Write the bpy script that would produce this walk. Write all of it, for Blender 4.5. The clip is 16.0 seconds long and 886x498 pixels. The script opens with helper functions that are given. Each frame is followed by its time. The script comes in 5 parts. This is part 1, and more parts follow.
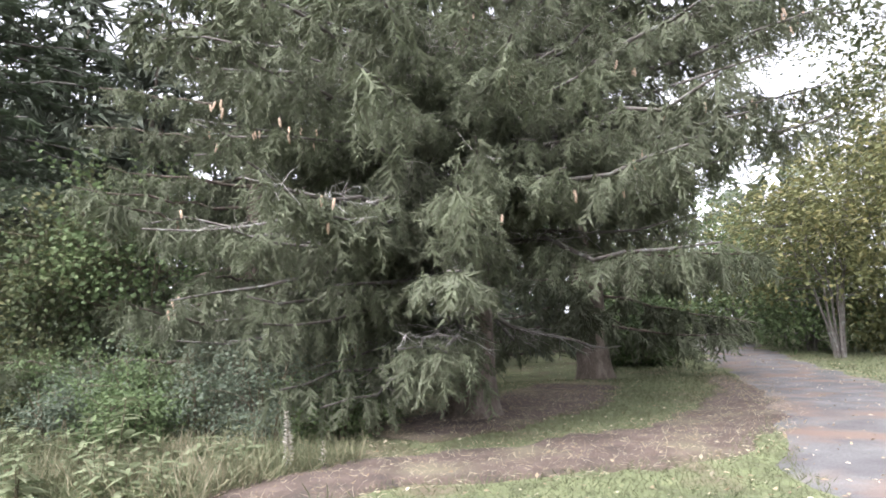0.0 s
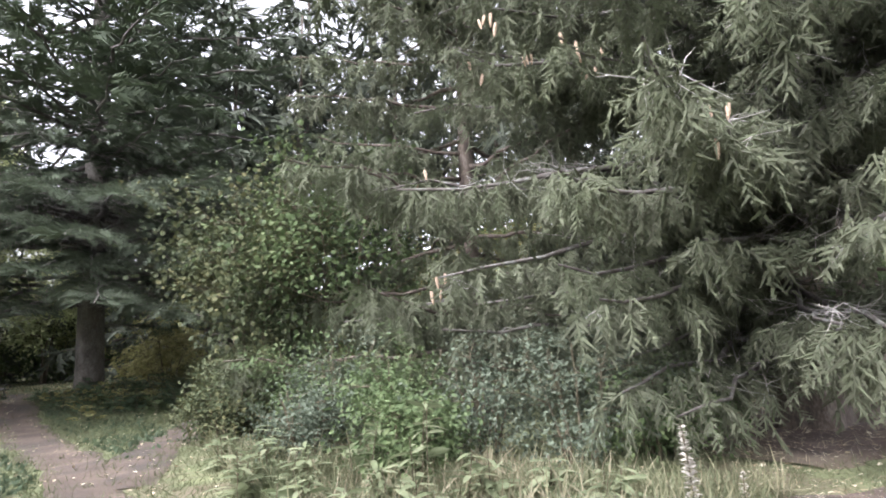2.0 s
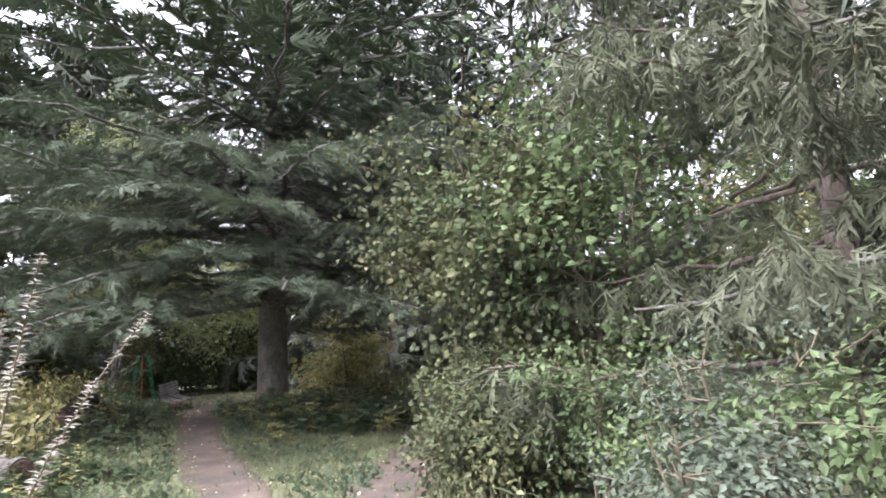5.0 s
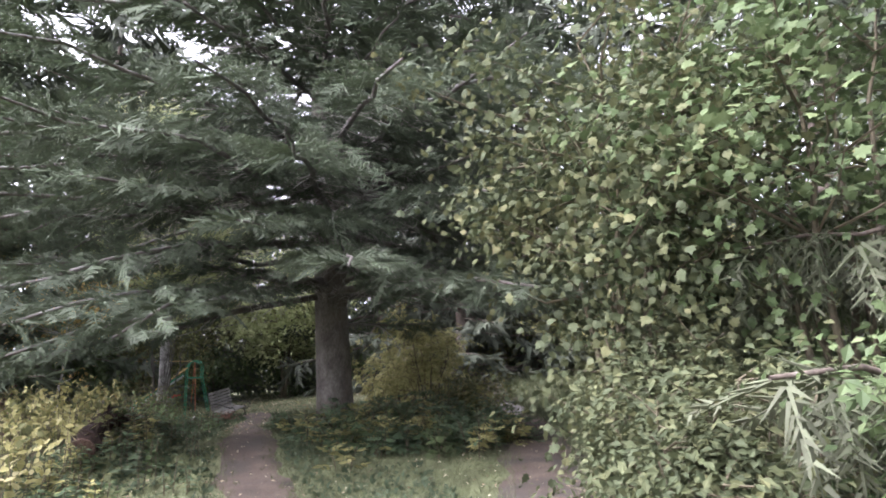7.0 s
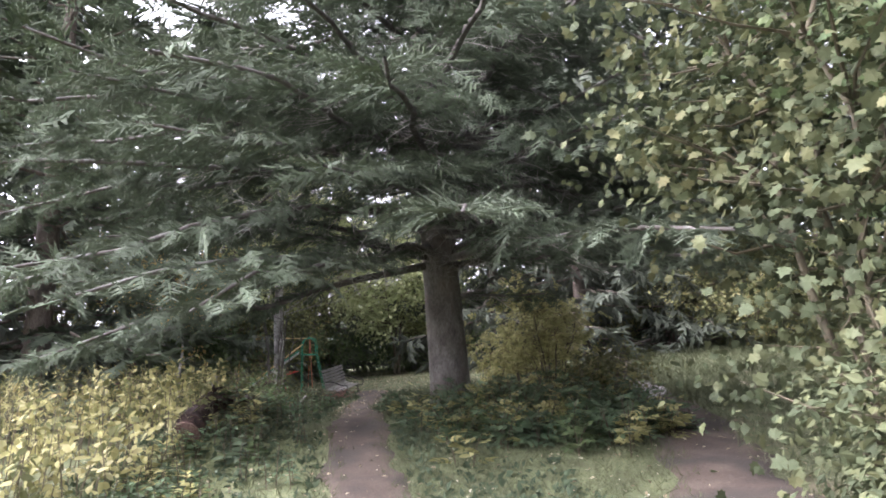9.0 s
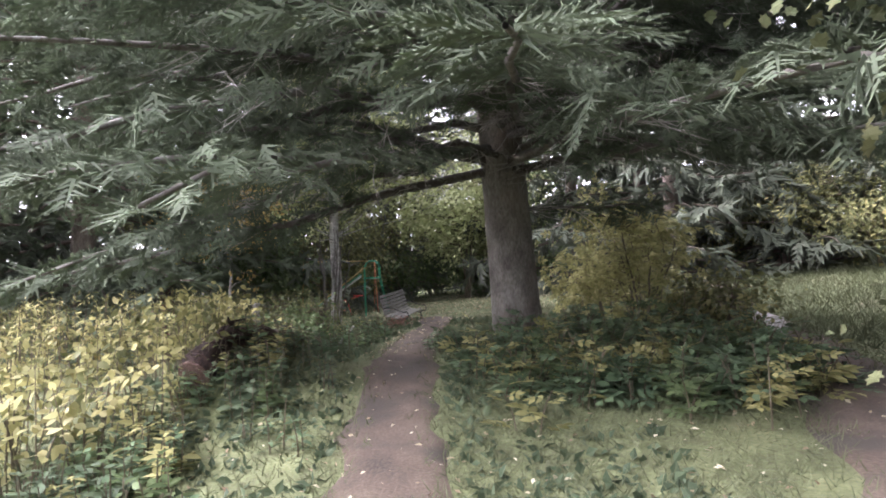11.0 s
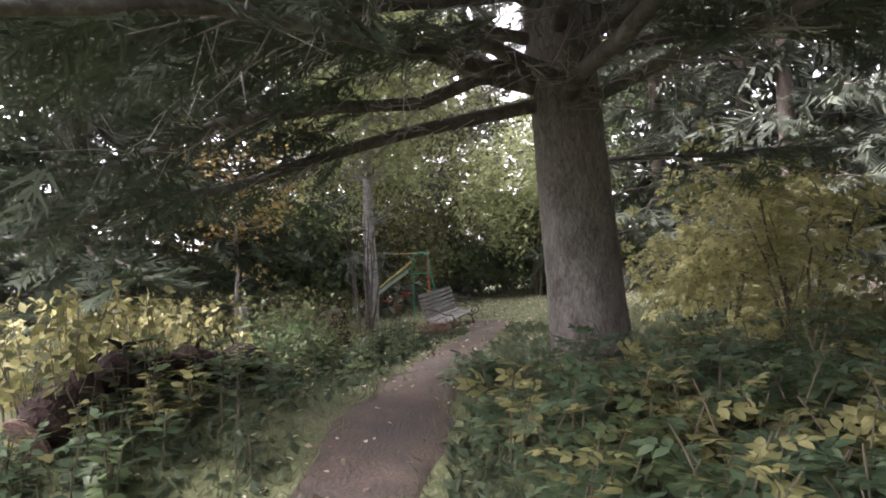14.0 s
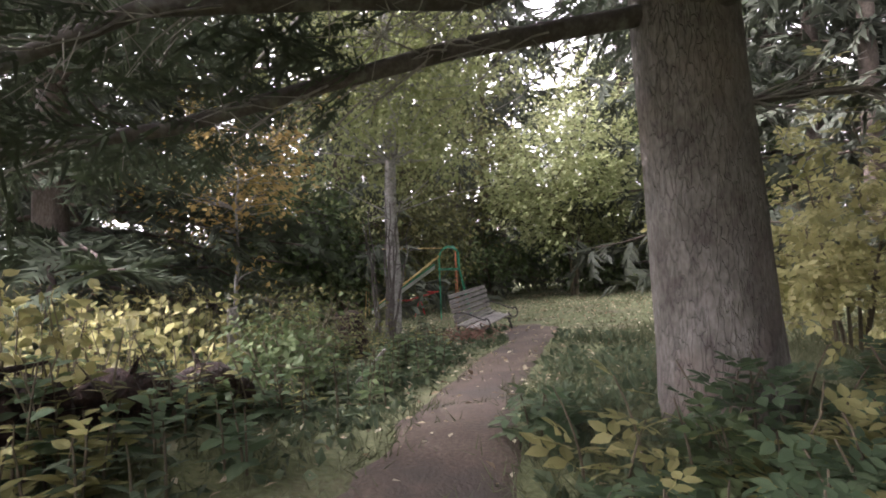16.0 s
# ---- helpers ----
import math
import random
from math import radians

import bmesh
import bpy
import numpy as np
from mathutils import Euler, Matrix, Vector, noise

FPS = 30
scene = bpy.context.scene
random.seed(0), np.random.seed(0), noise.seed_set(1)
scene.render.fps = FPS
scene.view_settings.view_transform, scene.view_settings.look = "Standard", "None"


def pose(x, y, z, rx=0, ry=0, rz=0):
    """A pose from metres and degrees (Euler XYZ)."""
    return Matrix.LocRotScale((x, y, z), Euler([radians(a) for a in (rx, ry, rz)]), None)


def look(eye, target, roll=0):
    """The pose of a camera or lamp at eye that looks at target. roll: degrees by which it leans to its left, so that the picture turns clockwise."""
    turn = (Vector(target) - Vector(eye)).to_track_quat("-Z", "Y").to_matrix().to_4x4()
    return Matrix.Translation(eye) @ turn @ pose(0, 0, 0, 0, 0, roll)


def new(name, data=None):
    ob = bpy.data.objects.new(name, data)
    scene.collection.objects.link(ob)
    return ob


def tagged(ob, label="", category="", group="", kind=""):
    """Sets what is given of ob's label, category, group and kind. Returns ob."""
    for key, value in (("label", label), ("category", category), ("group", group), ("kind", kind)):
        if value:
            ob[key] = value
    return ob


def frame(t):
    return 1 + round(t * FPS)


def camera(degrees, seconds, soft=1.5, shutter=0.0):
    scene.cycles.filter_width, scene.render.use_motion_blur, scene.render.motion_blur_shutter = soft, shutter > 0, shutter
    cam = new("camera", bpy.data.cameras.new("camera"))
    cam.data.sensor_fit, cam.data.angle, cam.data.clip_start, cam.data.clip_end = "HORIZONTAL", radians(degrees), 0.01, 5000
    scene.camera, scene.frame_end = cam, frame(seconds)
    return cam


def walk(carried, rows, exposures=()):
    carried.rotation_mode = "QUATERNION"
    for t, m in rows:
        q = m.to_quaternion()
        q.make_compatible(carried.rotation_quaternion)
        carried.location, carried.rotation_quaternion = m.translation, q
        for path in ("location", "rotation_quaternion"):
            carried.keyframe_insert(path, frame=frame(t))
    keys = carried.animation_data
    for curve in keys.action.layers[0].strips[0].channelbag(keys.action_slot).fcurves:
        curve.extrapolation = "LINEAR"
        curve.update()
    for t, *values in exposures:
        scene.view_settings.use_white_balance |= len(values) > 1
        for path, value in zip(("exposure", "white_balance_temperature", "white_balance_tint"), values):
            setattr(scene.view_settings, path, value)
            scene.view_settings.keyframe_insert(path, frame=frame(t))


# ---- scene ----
cam = camera(75.3, 16.0, soft=1.8)
PATH = [
    (0, (0.044, 0.073, 1.334), (0.047, 2.031, 1.743), -1.1),
    (0.5, (-0.605, 0.524, 1.322), (-0.653, 2.482, 1.728), -1.3),
    (1, (-1.235, 0.952, 1.345), (-1.391, 2.904, 1.75), -1.5),
    (1.5, (-1.834, 1.402, 1.328), (-2.092, 3.343, 1.733), -1.6),
    (2, (-2.414, 1.916, 1.368), (-2.796, 3.837, 1.775), -1.7),
    (2.5, (-2.974, 2.388, 1.406), (-3.499, 4.273, 1.82), -1.8),
    (3, (-3.466, 2.83, 1.403), (-4.065, 4.691, 1.825), -1.9),
    (3.5, (-3.962, 3.254, 1.47), (-4.625, 5.094, 1.887), -2.1),
    (4, (-4.364, 3.72, 1.42), (-5.116, 5.521, 1.858), -1.7),
    (4.5, (-4.756, 4.13, 1.404), (-5.554, 5.906, 1.86), -1.2),
    (6.8, (-6.733, 6.288, 1.56), (-7.715, 7.97, 2.014), -1.1),
    (7, (-6.86, 6.356, 1.557), (-7.847, 8.033, 2.017), -1.7),
    (7.5, (-7.078, 6.572, 1.556), (-8.128, 8.209, 2.02), -1.6),
    (8, (-7.31, 6.849, 1.594), (-8.45, 8.427, 2.055), -1.8),
    (8.5, (-7.55, 7.115, 1.603), (-8.77, 8.639, 2.036), -1.8),
    (9, (-7.782, 7.352, 1.616), (-9.076, 8.826, 2.005), -1.8),
    (9.5, (-7.988, 7.62, 1.625), (-9.374, 9.017, 1.982), -1.9),
    (9.7, (-8.076, 7.744, 1.617), (-9.496, 9.12, 1.918), -1.8),
    (11.8, (-9.351, 9.538, 1.735), (-10.884, 10.817, 1.853), -2.3),
    (12, (-9.463, 9.698, 1.729), (-11.005, 10.966, 1.844), -2.5),
    (12.5, (-9.729, 10.08, 1.729), (-11.32, 11.286, 1.846), -2.5),
    (13, (-10.047, 10.409, 1.713), (-11.677, 11.562, 1.835), -2.1),
    (13.5, (-10.348, 10.716, 1.721), (-11.999, 11.839, 1.837), -2.1),
    (14, (-10.683, 10.96, 1.728), (-12.356, 12.05, 1.846), -2.1),
    (14.5, (-11.059, 11.171, 1.735), (-12.755, 12.226, 1.854), -2.0),
    (15, (-11.393, 11.435, 1.712), (-13.1, 12.47, 1.831), -2.2),
    (15.5, (-11.734, 11.614, 1.723), (-13.448, 12.637, 1.84), -2.3),
    (16, (-12.147, 11.697, 1.728), (-13.863, 12.718, 1.842), -1.3),
]
walk(cam, [(t, look(eye, target, roll)) for t, eye, target, roll in PATH],
     exposures=[(0.0, 2.38, 6050, 17), (4.5, 2.7, 5950, 22), (9.0, 3.2, 5950, 25), (12.5, 3.42, 6150, 24), (16.0, 3.48, 6350, 26)])


# ---- sky and light: overcast daylight ----
world = bpy.data.worlds.new("sky")
scene.world = world
world.use_nodes = True
wn, wl = world.node_tree.nodes, world.node_tree.links
sky = wn.new("ShaderNodeTexSky")
sky.sky_type, sky.sun_disc = 'NISHITA', False
sky.sun_elevation, sky.sun_rotation = radians(42), radians(215)
sky.air_density, sky.dust_density, sky.ozone_density = 1.0, 4.0, 1.0
cloud = wn.new("ShaderNodeHueSaturation")
cloud.inputs["Saturation"].default_value = 0.08
wl.new(sky.outputs[0], cloud.inputs["Color"])
wl.new(cloud.outputs[0], wn["Background"].inputs["Color"])
wn["Background"].inputs["Strength"].default_value = 0.15
sun = new("sun", bpy.data.lights.new("sun", "SUN"))
sun.data.energy, sun.data.angle, sun.data.color = 1.0, radians(60), (1.0, 0.96, 0.9)
sun.matrix_world = look((0, 0, 30), (12, 17, 10))


# ---- materials ----
def nodes_of(name):
    m = bpy.data.materials.new(name)
    m.use_nodes = True
    return m, m.node_tree.nodes, m.node_tree.links, m.node_tree.nodes["Principled BSDF"]


def ramp(n, stops):
    r = n.new("ShaderNodeValToRGB")
    e = r.color_ramp.elements
    while len(e) < len(stops):
        e.new(0.5)
    for k, (p, c) in enumerate(stops):
        e[k].position, e[k].color = p, (*c, 1)
    return r


def leaf_material(name, stops, patch=0.5, rough=0.55, glow=0.35, spread=0.55):
    """Foliage: colour by leaf and by patch, with light coming through."""
    m, n, l, p = nodes_of(name)
    geo, tex, noi = n.new("ShaderNodeNewGeometry"), n.new("ShaderNodeTexCoord"), n.new("ShaderNodeTexNoise")
    noi.inputs["Scale"].default_value, noi.inputs["Detail"].default_value = patch, 3
    l.new(tex.outputs["Object"], noi.inputs["Vector"])
    mix = n.new("ShaderNodeMix")
    mix.inputs[0].default_value = spread
    far = n.new("ShaderNodeMapRange")
    far.inputs["From Min"].default_value, far.inputs["From Max"].default_value = 0.3, 0.7
    l.new(noi.outputs[0], far.inputs["Value"])
    l.new(far.outputs[0], mix.inputs[2])
    l.new(geo.outputs["Random Per Island"], mix.inputs[3])
    soft = [(q, tuple(0.74 * c + 0.26 * (0.3 * k[0] + 0.6 * k[1] + 0.1 * k[2]) for c in k)) for q, k in stops]
    r = ramp(n, soft)
    l.new(mix.outputs[0], r.inputs[0])
    l.new(r.outputs[0], p.inputs["Base Color"])
    p.inputs["Roughness"].default_value = rough
    p.inputs["Specular IOR Level"].default_value = 0.15
    tr, ms = n.new("ShaderNodeBsdfTranslucent"), n.new("ShaderNodeMixShader")
    l.new(r.outputs[0], tr.inputs["Color"])
    ms.inputs[0].default_value = glow
    l.new(p.outputs[0], ms.inputs[1])
    l.new(tr.outputs[0], ms.inputs[2])
    l.new(ms.outputs[0], n["Material Output"].inputs["Surface"])
    return m


def solid_material(name, stops, scale=4.0, stretch=(1, 1, 1), rough=0.8, bump=0.3, fine=40.0, metal=0.0, blotch=None, depth=0.02):
    """Wood, bark, soil, stone or paint: two scales of noise in colour and relief; blotch adds patches of another colour."""
    m, n, l, p = nodes_of(name)
    tex, mp = n.new("ShaderNodeTexCoord"), n.new("ShaderNodeMapping")
    mp.inputs["Scale"].default_value = stretch
    l.new(tex.outputs["Object"], mp.inputs["Vector"])
    a, b = n.new("ShaderNodeTexNoise"), n.new("ShaderNodeTexNoise")
    a.inputs["Scale"].default_value, a.inputs["Detail"].default_value = scale, 6
    b.inputs["Scale"].default_value, b.inputs["Detail"].default_value = fine, 5
    l.new(mp.outputs[0], a.inputs["Vector"])
    l.new(mp.outputs[0], b.inputs["Vector"])
    mix = n.new("ShaderNodeMix")
    mix.inputs[0].default_value = 0.45
    l.new(a.outputs[0], mix.inputs[2])
    l.new(b.outputs[0], mix.inputs[3])
    sp = n.new("ShaderNodeMapRange")
    sp.inputs["From Min"].default_value, sp.inputs["From Max"].default_value = 0.33, 0.67
    l.new(mix.outputs[0], sp.inputs["Value"])
    r = ramp(n, stops)
    l.new(sp.outputs[0], r.inputs[0])
    colour = r.outputs[0]
    if blotch:
        tint, size, low, high = blotch
        c, e, cm = n.new("ShaderNodeTexNoise"), n.new("ShaderNodeMapRange"), n.new("ShaderNodeMix")
        c.inputs["Scale"].default_value, c.inputs["Detail"].default_value = size, 5
        l.new(tex.outputs["Object"], c.inputs["Vector"])
        e.inputs["From Min"].default_value, e.inputs["From Max"].default_value = low, high
        l.new(c.outputs[0], e.inputs["Value"])
        cm.data_type = 'RGBA'
        l.new(e.outputs[0], cm.inputs[0])
        l.new(colour, cm.inputs[6])
        cm.inputs[7].default_value = (*tint, 1)
        colour = cm.outputs[2]
    l.new(colour, p.inputs["Base Color"])
    p.inputs["Roughness"].default_value, p.inputs["Metallic"].default_value = rough, metal
    bp = n.new("ShaderNodeBump")
    bp.inputs["Strength"].default_value, bp.inputs["Distance"].default_value = bump, depth
    l.new(mix.outputs[0], bp.inputs["Height"])
    l.new(bp.outputs[0], p.inputs["Normal"])
    return m


SPRUCE = leaf_material("spruce_needles", [(0.0, (0.105, 0.112, 0.068)), (0.45, (0.13, 0.147, 0.08)), (0.8, (0.155, 0.182, 0.092)), (1.0, (0.18, 0.21, 0.105))], 0.9, 0.75, 0.45)
FIR = leaf_material("fir_needles", [(0.0, (0.095, 0.115, 0.075)), (0.5, (0.115, 0.15, 0.088)), (0.85, (0.13, 0.178, 0.095)), (1.0, (0.145, 0.2, 0.1))], 0.8, 0.8, 0.45)
DARKFIR = leaf_material("far_conifer_needles", [(0.0, (0.07, 0.08, 0.055)), (0.5, (0.095, 0.115, 0.075)), (1.0, (0.13, 0.155, 0.095))], 0.5, 0.65, 0.35)
DEADTWIG = solid_material("dead_twigs", [(0.0, (0.15, 0.14, 0.125)), (1.0, (0.38, 0.365, 0.335))], 9.0)
LICHEN = solid_material("lichened_bark", [(0.0, (0.0504, 0.0418, 0.036)), (0.5, (0.0936, 0.0828, 0.072)), (1.0, (0.151, 0.144, 0.13))], 7.0, blotch=((0.19, 0.195, 0.175), 5.0, 0.56, 0.7))
BARK = solid_material("grey_fir_bark", [(0.0, (0.085, 0.075, 0.063)), (0.5, (0.165, 0.152, 0.132)), (1.0, (0.27, 0.257, 0.228))], 7.0, (1, 1, 0.5), 0.88, 0.6, 40.0, blotch=((0.16, 0.125, 0.105), 1.3, 0.5, 0.68), depth=0.03)


def crack(m, scale, stretch, amount, dark):
    """Bark plates: cracks between cells, dark and sunk."""
    n, l = m.node_tree.nodes, m.node_tree.links
    p = n["Principled BSDF"]
    tex, mp, wob, add, vor = n.new("ShaderNodeTexCoord"), n.new("ShaderNodeMapping"), n.new("ShaderNodeTexNoise"), n.new("ShaderNodeVectorMath"), n.new("ShaderNodeTexVoronoi")
    mp.inputs["Scale"].default_value = stretch
    l.new(tex.outputs["Object"], mp.inputs["Vector"])
    wob.inputs["Scale"].default_value = scale * 0.8
    l.new(mp.outputs[0], wob.inputs["Vector"])
    mul = n.new("ShaderNodeVectorMath")
    mul.operation = 'SCALE'
    mul.inputs["Scale"].default_value = 0.07
    l.new(wob.outputs["Color"], mul.inputs[0])
    l.new(mp.outputs[0], add.inputs[0])
    l.new(mul.outputs[0], add.inputs[1])
    vor.feature = 'DISTANCE_TO_EDGE'
    vor.inputs["Scale"].default_value = scale
    l.new(add.outputs[0], vor.inputs["Vector"])
    rng_ = n.new("ShaderNodeMapRange")
    rng_.inputs["From Max"].default_value = 0.09
    l.new(vor.outputs["Distance"], rng_.inputs["Value"])
    old = p.inputs["Base Color"].links[0].from_socket
    mix = n.new("ShaderNodeMix")
    mix.data_type, mix.blend_type = 'RGBA', 'MULTIPLY'
    mix.inputs[0].default_value = dark
    l.new(old, mix.inputs[6])
    l.new(rng_.outputs[0], mix.inputs[7])
    l.new(mix.outputs[2], p.inputs["Base Color"])
    b = n.new("ShaderNodeBump")
    b.inputs["Strength"].default_value, b.inputs["Distance"].default_value = amount, 0.02
    l.new(rng_.outputs[0], b.inputs["Height"])
    l.new(p.inputs["Normal"].links[0].from_socket, b.inputs["Normal"])
    l.new(b.outputs[0], p.inputs["Normal"])


crack(BARK, 30.0, (1, 1, 0.22), 0.7, 0.2)
DARKBARK = solid_material("dark_spruce_bark", [(0.0, (0.04, 0.032, 0.026)), (0.5, (0.09, 0.07, 0.055)), (1.0, (0.17, 0.145, 0.12))], 6.0, (1, 1, 0.4), 0.9, 0.7)
BIRCHBARK = solid_material("birch_bark", [(0.0, (0.07, 0.065, 0.06)), (0.4, (0.26, 0.25, 0.235)), (1.0, (0.5, 0.49, 0.46))], 5.0, (1, 1, 1.6), 0.8, 0.4, 26.0)
GREENLEAF = leaf_material("green_leaves", [(0.0, (0.0425, 0.0723, 0.0213)), (0.5, (0.085, 0.136, 0.0382)), (1.0, (0.162, 0.212, 0.068))], 0.7)
BIRCHLEAF = leaf_material("birch_leaves", [(0.0, (0.20, 0.24, 0.07)), (0.5, (0.33, 0.38, 0.12)), (1.0, (0.48, 0.50, 0.2))], 0.8, 0.5, 0.5)
MAPLELEAF = leaf_material("maple_leaves", [(0.0, (0.0383, 0.0523, 0.0209)), (0.4, (0.0592, 0.0781, 0.0279)), (0.7, (0.104, 0.115, 0.0363)), (0.95, (0.167, 0.157, 0.0488)), (1.0, (0.132, 0.0972, 0.0348))], 0.8, 0.65, 0.28, 0.5)
GREYLEAF = leaf_material("grey_green_leaves", [(0.0, (0.0449, 0.0636, 0.0374)), (0.5, (0.0898, 0.12, 0.0711)), (1.0, (0.165, 0.202, 0.135))], 0.9, 0.6, 0.3)
YELLOWLEAF = leaf_material("yellow_leaves", [(0.0, (0.144, 0.149, 0.036)), (0.4, (0.279, 0.27, 0.0675)), (0.75, (0.423, 0.387, 0.108)), (1.0, (0.54, 0.495, 0.225))], 0.6, 0.6, 0.45)
OLIVELEAF = leaf_material("autumn_olive_leaves", [(0.0, (0.06, 0.075, 0.022)), (0.5, (0.14, 0.15, 0.04)), (0.85, (0.27, 0.24, 0.06)), (1.0, (0.36, 0.26, 0.06))], 0.5, 0.6, 0.4)
ORANGELEAF = leaf_material("orange_leaves", [(0.0, (0.25, 0.20, 0.05)), (0.5, (0.55, 0.36, 0.06)), (1.0, (0.75, 0.5, 0.1))], 1.5)
REDLEAF = leaf_material("red_leaves", [(0.0, (0.10, 0.03, 0.03)), (1.0, (0.28, 0.09, 0.08))], 2.0)
LUSH = leaf_material("lush_green_leaves", [(0.0, (0.05, 0.095, 0.04)), (0.5, (0.09, 0.155, 0.065)), (1.0, (0.17, 0.25, 0.105))], 0.8, 0.5, 0.35)
PALEHERB = leaf_material("pale_herb_leaves", [(0.0, (0.0936, 0.122, 0.0504)), (0.5, (0.166, 0.202, 0.0864)), (1.0, (0.302, 0.324, 0.173))], 1.2)
# darker copy of LUSH: shade of the fir boughs put into the colour
SHADETONEHERB = leaf_material("herb_leaves_shade_toned", [(0.0, (0.035, 0.055, 0.026)), (0.5, (0.065, 0.10, 0.045)), (1.0, (0.12, 0.165, 0.075))], 0.8, 0.55, 0.3)
GRASS = leaf_material("grass", [(0.0, (0.0518, 0.0648, 0.0259)), (0.5, (0.0968, 0.116, 0.0453)), (0.85, (0.152, 0.168, 0.0744)), (1.0, (0.233, 0.22, 0.123))], 0.4, 0.6, 0.3)
DRYGRASS = leaf_material("dry_grass", [(0.0, (0.101, 0.108, 0.0432)), (0.5, (0.194, 0.18, 0.0864)), (1.0, (0.324, 0.281, 0.173))], 0.8, 0.7, 0.3)
PLUME = leaf_material("dry_plumes", [(0.0, (0.30, 0.27, 0.22)), (1.0, (0.6, 0.56, 0.48))], 2.0, 0.8, 0.3)
LITTER = leaf_material("fallen_leaves", [(0.0, (0.16, 0.10, 0.055)), (0.5, (0.34, 0.26, 0.14)), (1.0, (0.62, 0.56, 0.38))], 0.8, 0.7, 0.1, 0.85)
RUSTTWIG = solid_material("reddish_twigs", [(0.0, (0.09, 0.045, 0.03)), (1.0, (0.22, 0.12, 0.085))], 12.0)
STEM = solid_material("brown_stems", [(0.0, (0.05, 0.042, 0.025)), (1.0, (0.12, 0.10, 0.06))], 12.0)
SOIL = solid_material("grass_soil", [(0.0, (0.06, 0.065, 0.03)), (0.5, (0.11, 0.125, 0.055)), (1.0, (0.18, 0.19, 0.09))], 2.5, (1, 1, 1), 0.95, 0.8, 30.0, blotch=((0.13, 0.10, 0.065), 0.9, 0.55, 0.72), depth=0.05)
DIRT = solid_material("bare_path_dirt", [(0.0, (0.04, 0.029, 0.024)), (0.5, (0.085, 0.063, 0.046)), (1.0, (0.145, 0.11, 0.08))], 2.0, (1, 1, 1), 0.95, 0.6, 45.0, blotch=((0.05, 0.04, 0.032), 1.6, 0.47, 0.63), depth=0.04)
NEEDLEBED = solid_material("brown_needle_litter", [(0.0, (0.0328, 0.0243, 0.0197)), (0.5, (0.0722, 0.0512, 0.0394)), (1.0, (0.138, 0.102, 0.0787))], 3.0, (1, 1, 1), 0.95, 0.7, 55.0, blotch=((0.13, 0.11, 0.07), 0.8, 0.52, 0.7), depth=0.03)
GRAVEL = solid_material("grey_gravel", [(0.0, (0.0544, 0.0512, 0.0499)), (0.5, (0.0992, 0.0959, 0.0943)), (1.0, (0.173, 0.167, 0.163))], 1.5, (1, 1, 1), 0.9, 0.6, 60.0, blotch=((0.15, 0.105, 0.08), 1.1, 0.48, 0.66), depth=0.02)
CONE = solid_material("spruce_cones", [(0.0, (0.22, 0.15, 0.10)), (1.0, (0.50, 0.38, 0.27))], 60.0, (1, 1, 1), 0.6, 0.8, 120.0)
GREYWOOD = solid_material("weathered_grey_wood", [(0.0, (0.07, 0.065, 0.058)), (0.5, (0.19, 0.18, 0.165)), (1.0, (0.36, 0.345, 0.32))], 5.0, (0.6, 6, 6), 0.85, 0.5, 30.0)
IRON = solid_material("black_iron", [(0.0, (0.012, 0.012, 0.013)), (1.0, (0.05, 0.045, 0.042))], 14.0, rough=0.55, bump=0.2, metal=0.4)
GREENPAINT = solid_material("green_paint", [(0.0, (0.015, 0.15, 0.08)), (1.0, (0.04, 0.28, 0.16))], 6.0, rough=0.4, bump=0.1)
YELLOWPAINT = solid_material("yellow_paint", [(0.0, (0.32, 0.2, 0.06)), (1.0, (0.55, 0.42, 0.18))], 6.0, rough=0.45, bump=0.1)
RUSTPAINT = solid_material("rusty_red_paint", [(0.0, (0.20, 0.06, 0.03)), (1.0, (0.42, 0.17, 0.08))], 8.0, rough=0.6, bump=0.2)
REDPAINT = solid_material("red_paint", [(0.0, (0.40, 0.03, 0.03)), (1.0, (0.6, 0.07, 0.06))], 6.0, rough=0.45, bump=0.1)
STEEL = solid_material("worn_slide_steel", [(0.0, (0.36, 0.37, 0.38)), (1.0, (0.62, 0.63, 0.64))], 4.0, rough=0.4, bump=0.05, metal=0.6)
ROTTEN = solid_material("rotten_wood", [(0.0, (0.012, 0.0072, 0.006)), (0.5, (0.03, 0.0168, 0.0132)), (1.0, (0.066, 0.036, 0.027))], 6.0, (0.5, 2, 2), 0.95, 0.9, 24.0, depth=0.04)
STONE = solid_material("grey_stone", [(0.0, (0.2, 0.19, 0.175)), (1.0, (0.42, 0.40, 0.37))], 7.0, rough=0.9, bump=0.5)
CUTWOOD = solid_material("cut_wood", [(0.0, (0.05, 0.028, 0.022)), (0.6, (0.12, 0.07, 0.055)), (1.0, (0.26, 0.2, 0.16))], 10.0, (1, 4, 4), 0.9, 0.4)


# ---- geometry helpers ----
rng = np.random.default_rng(7)


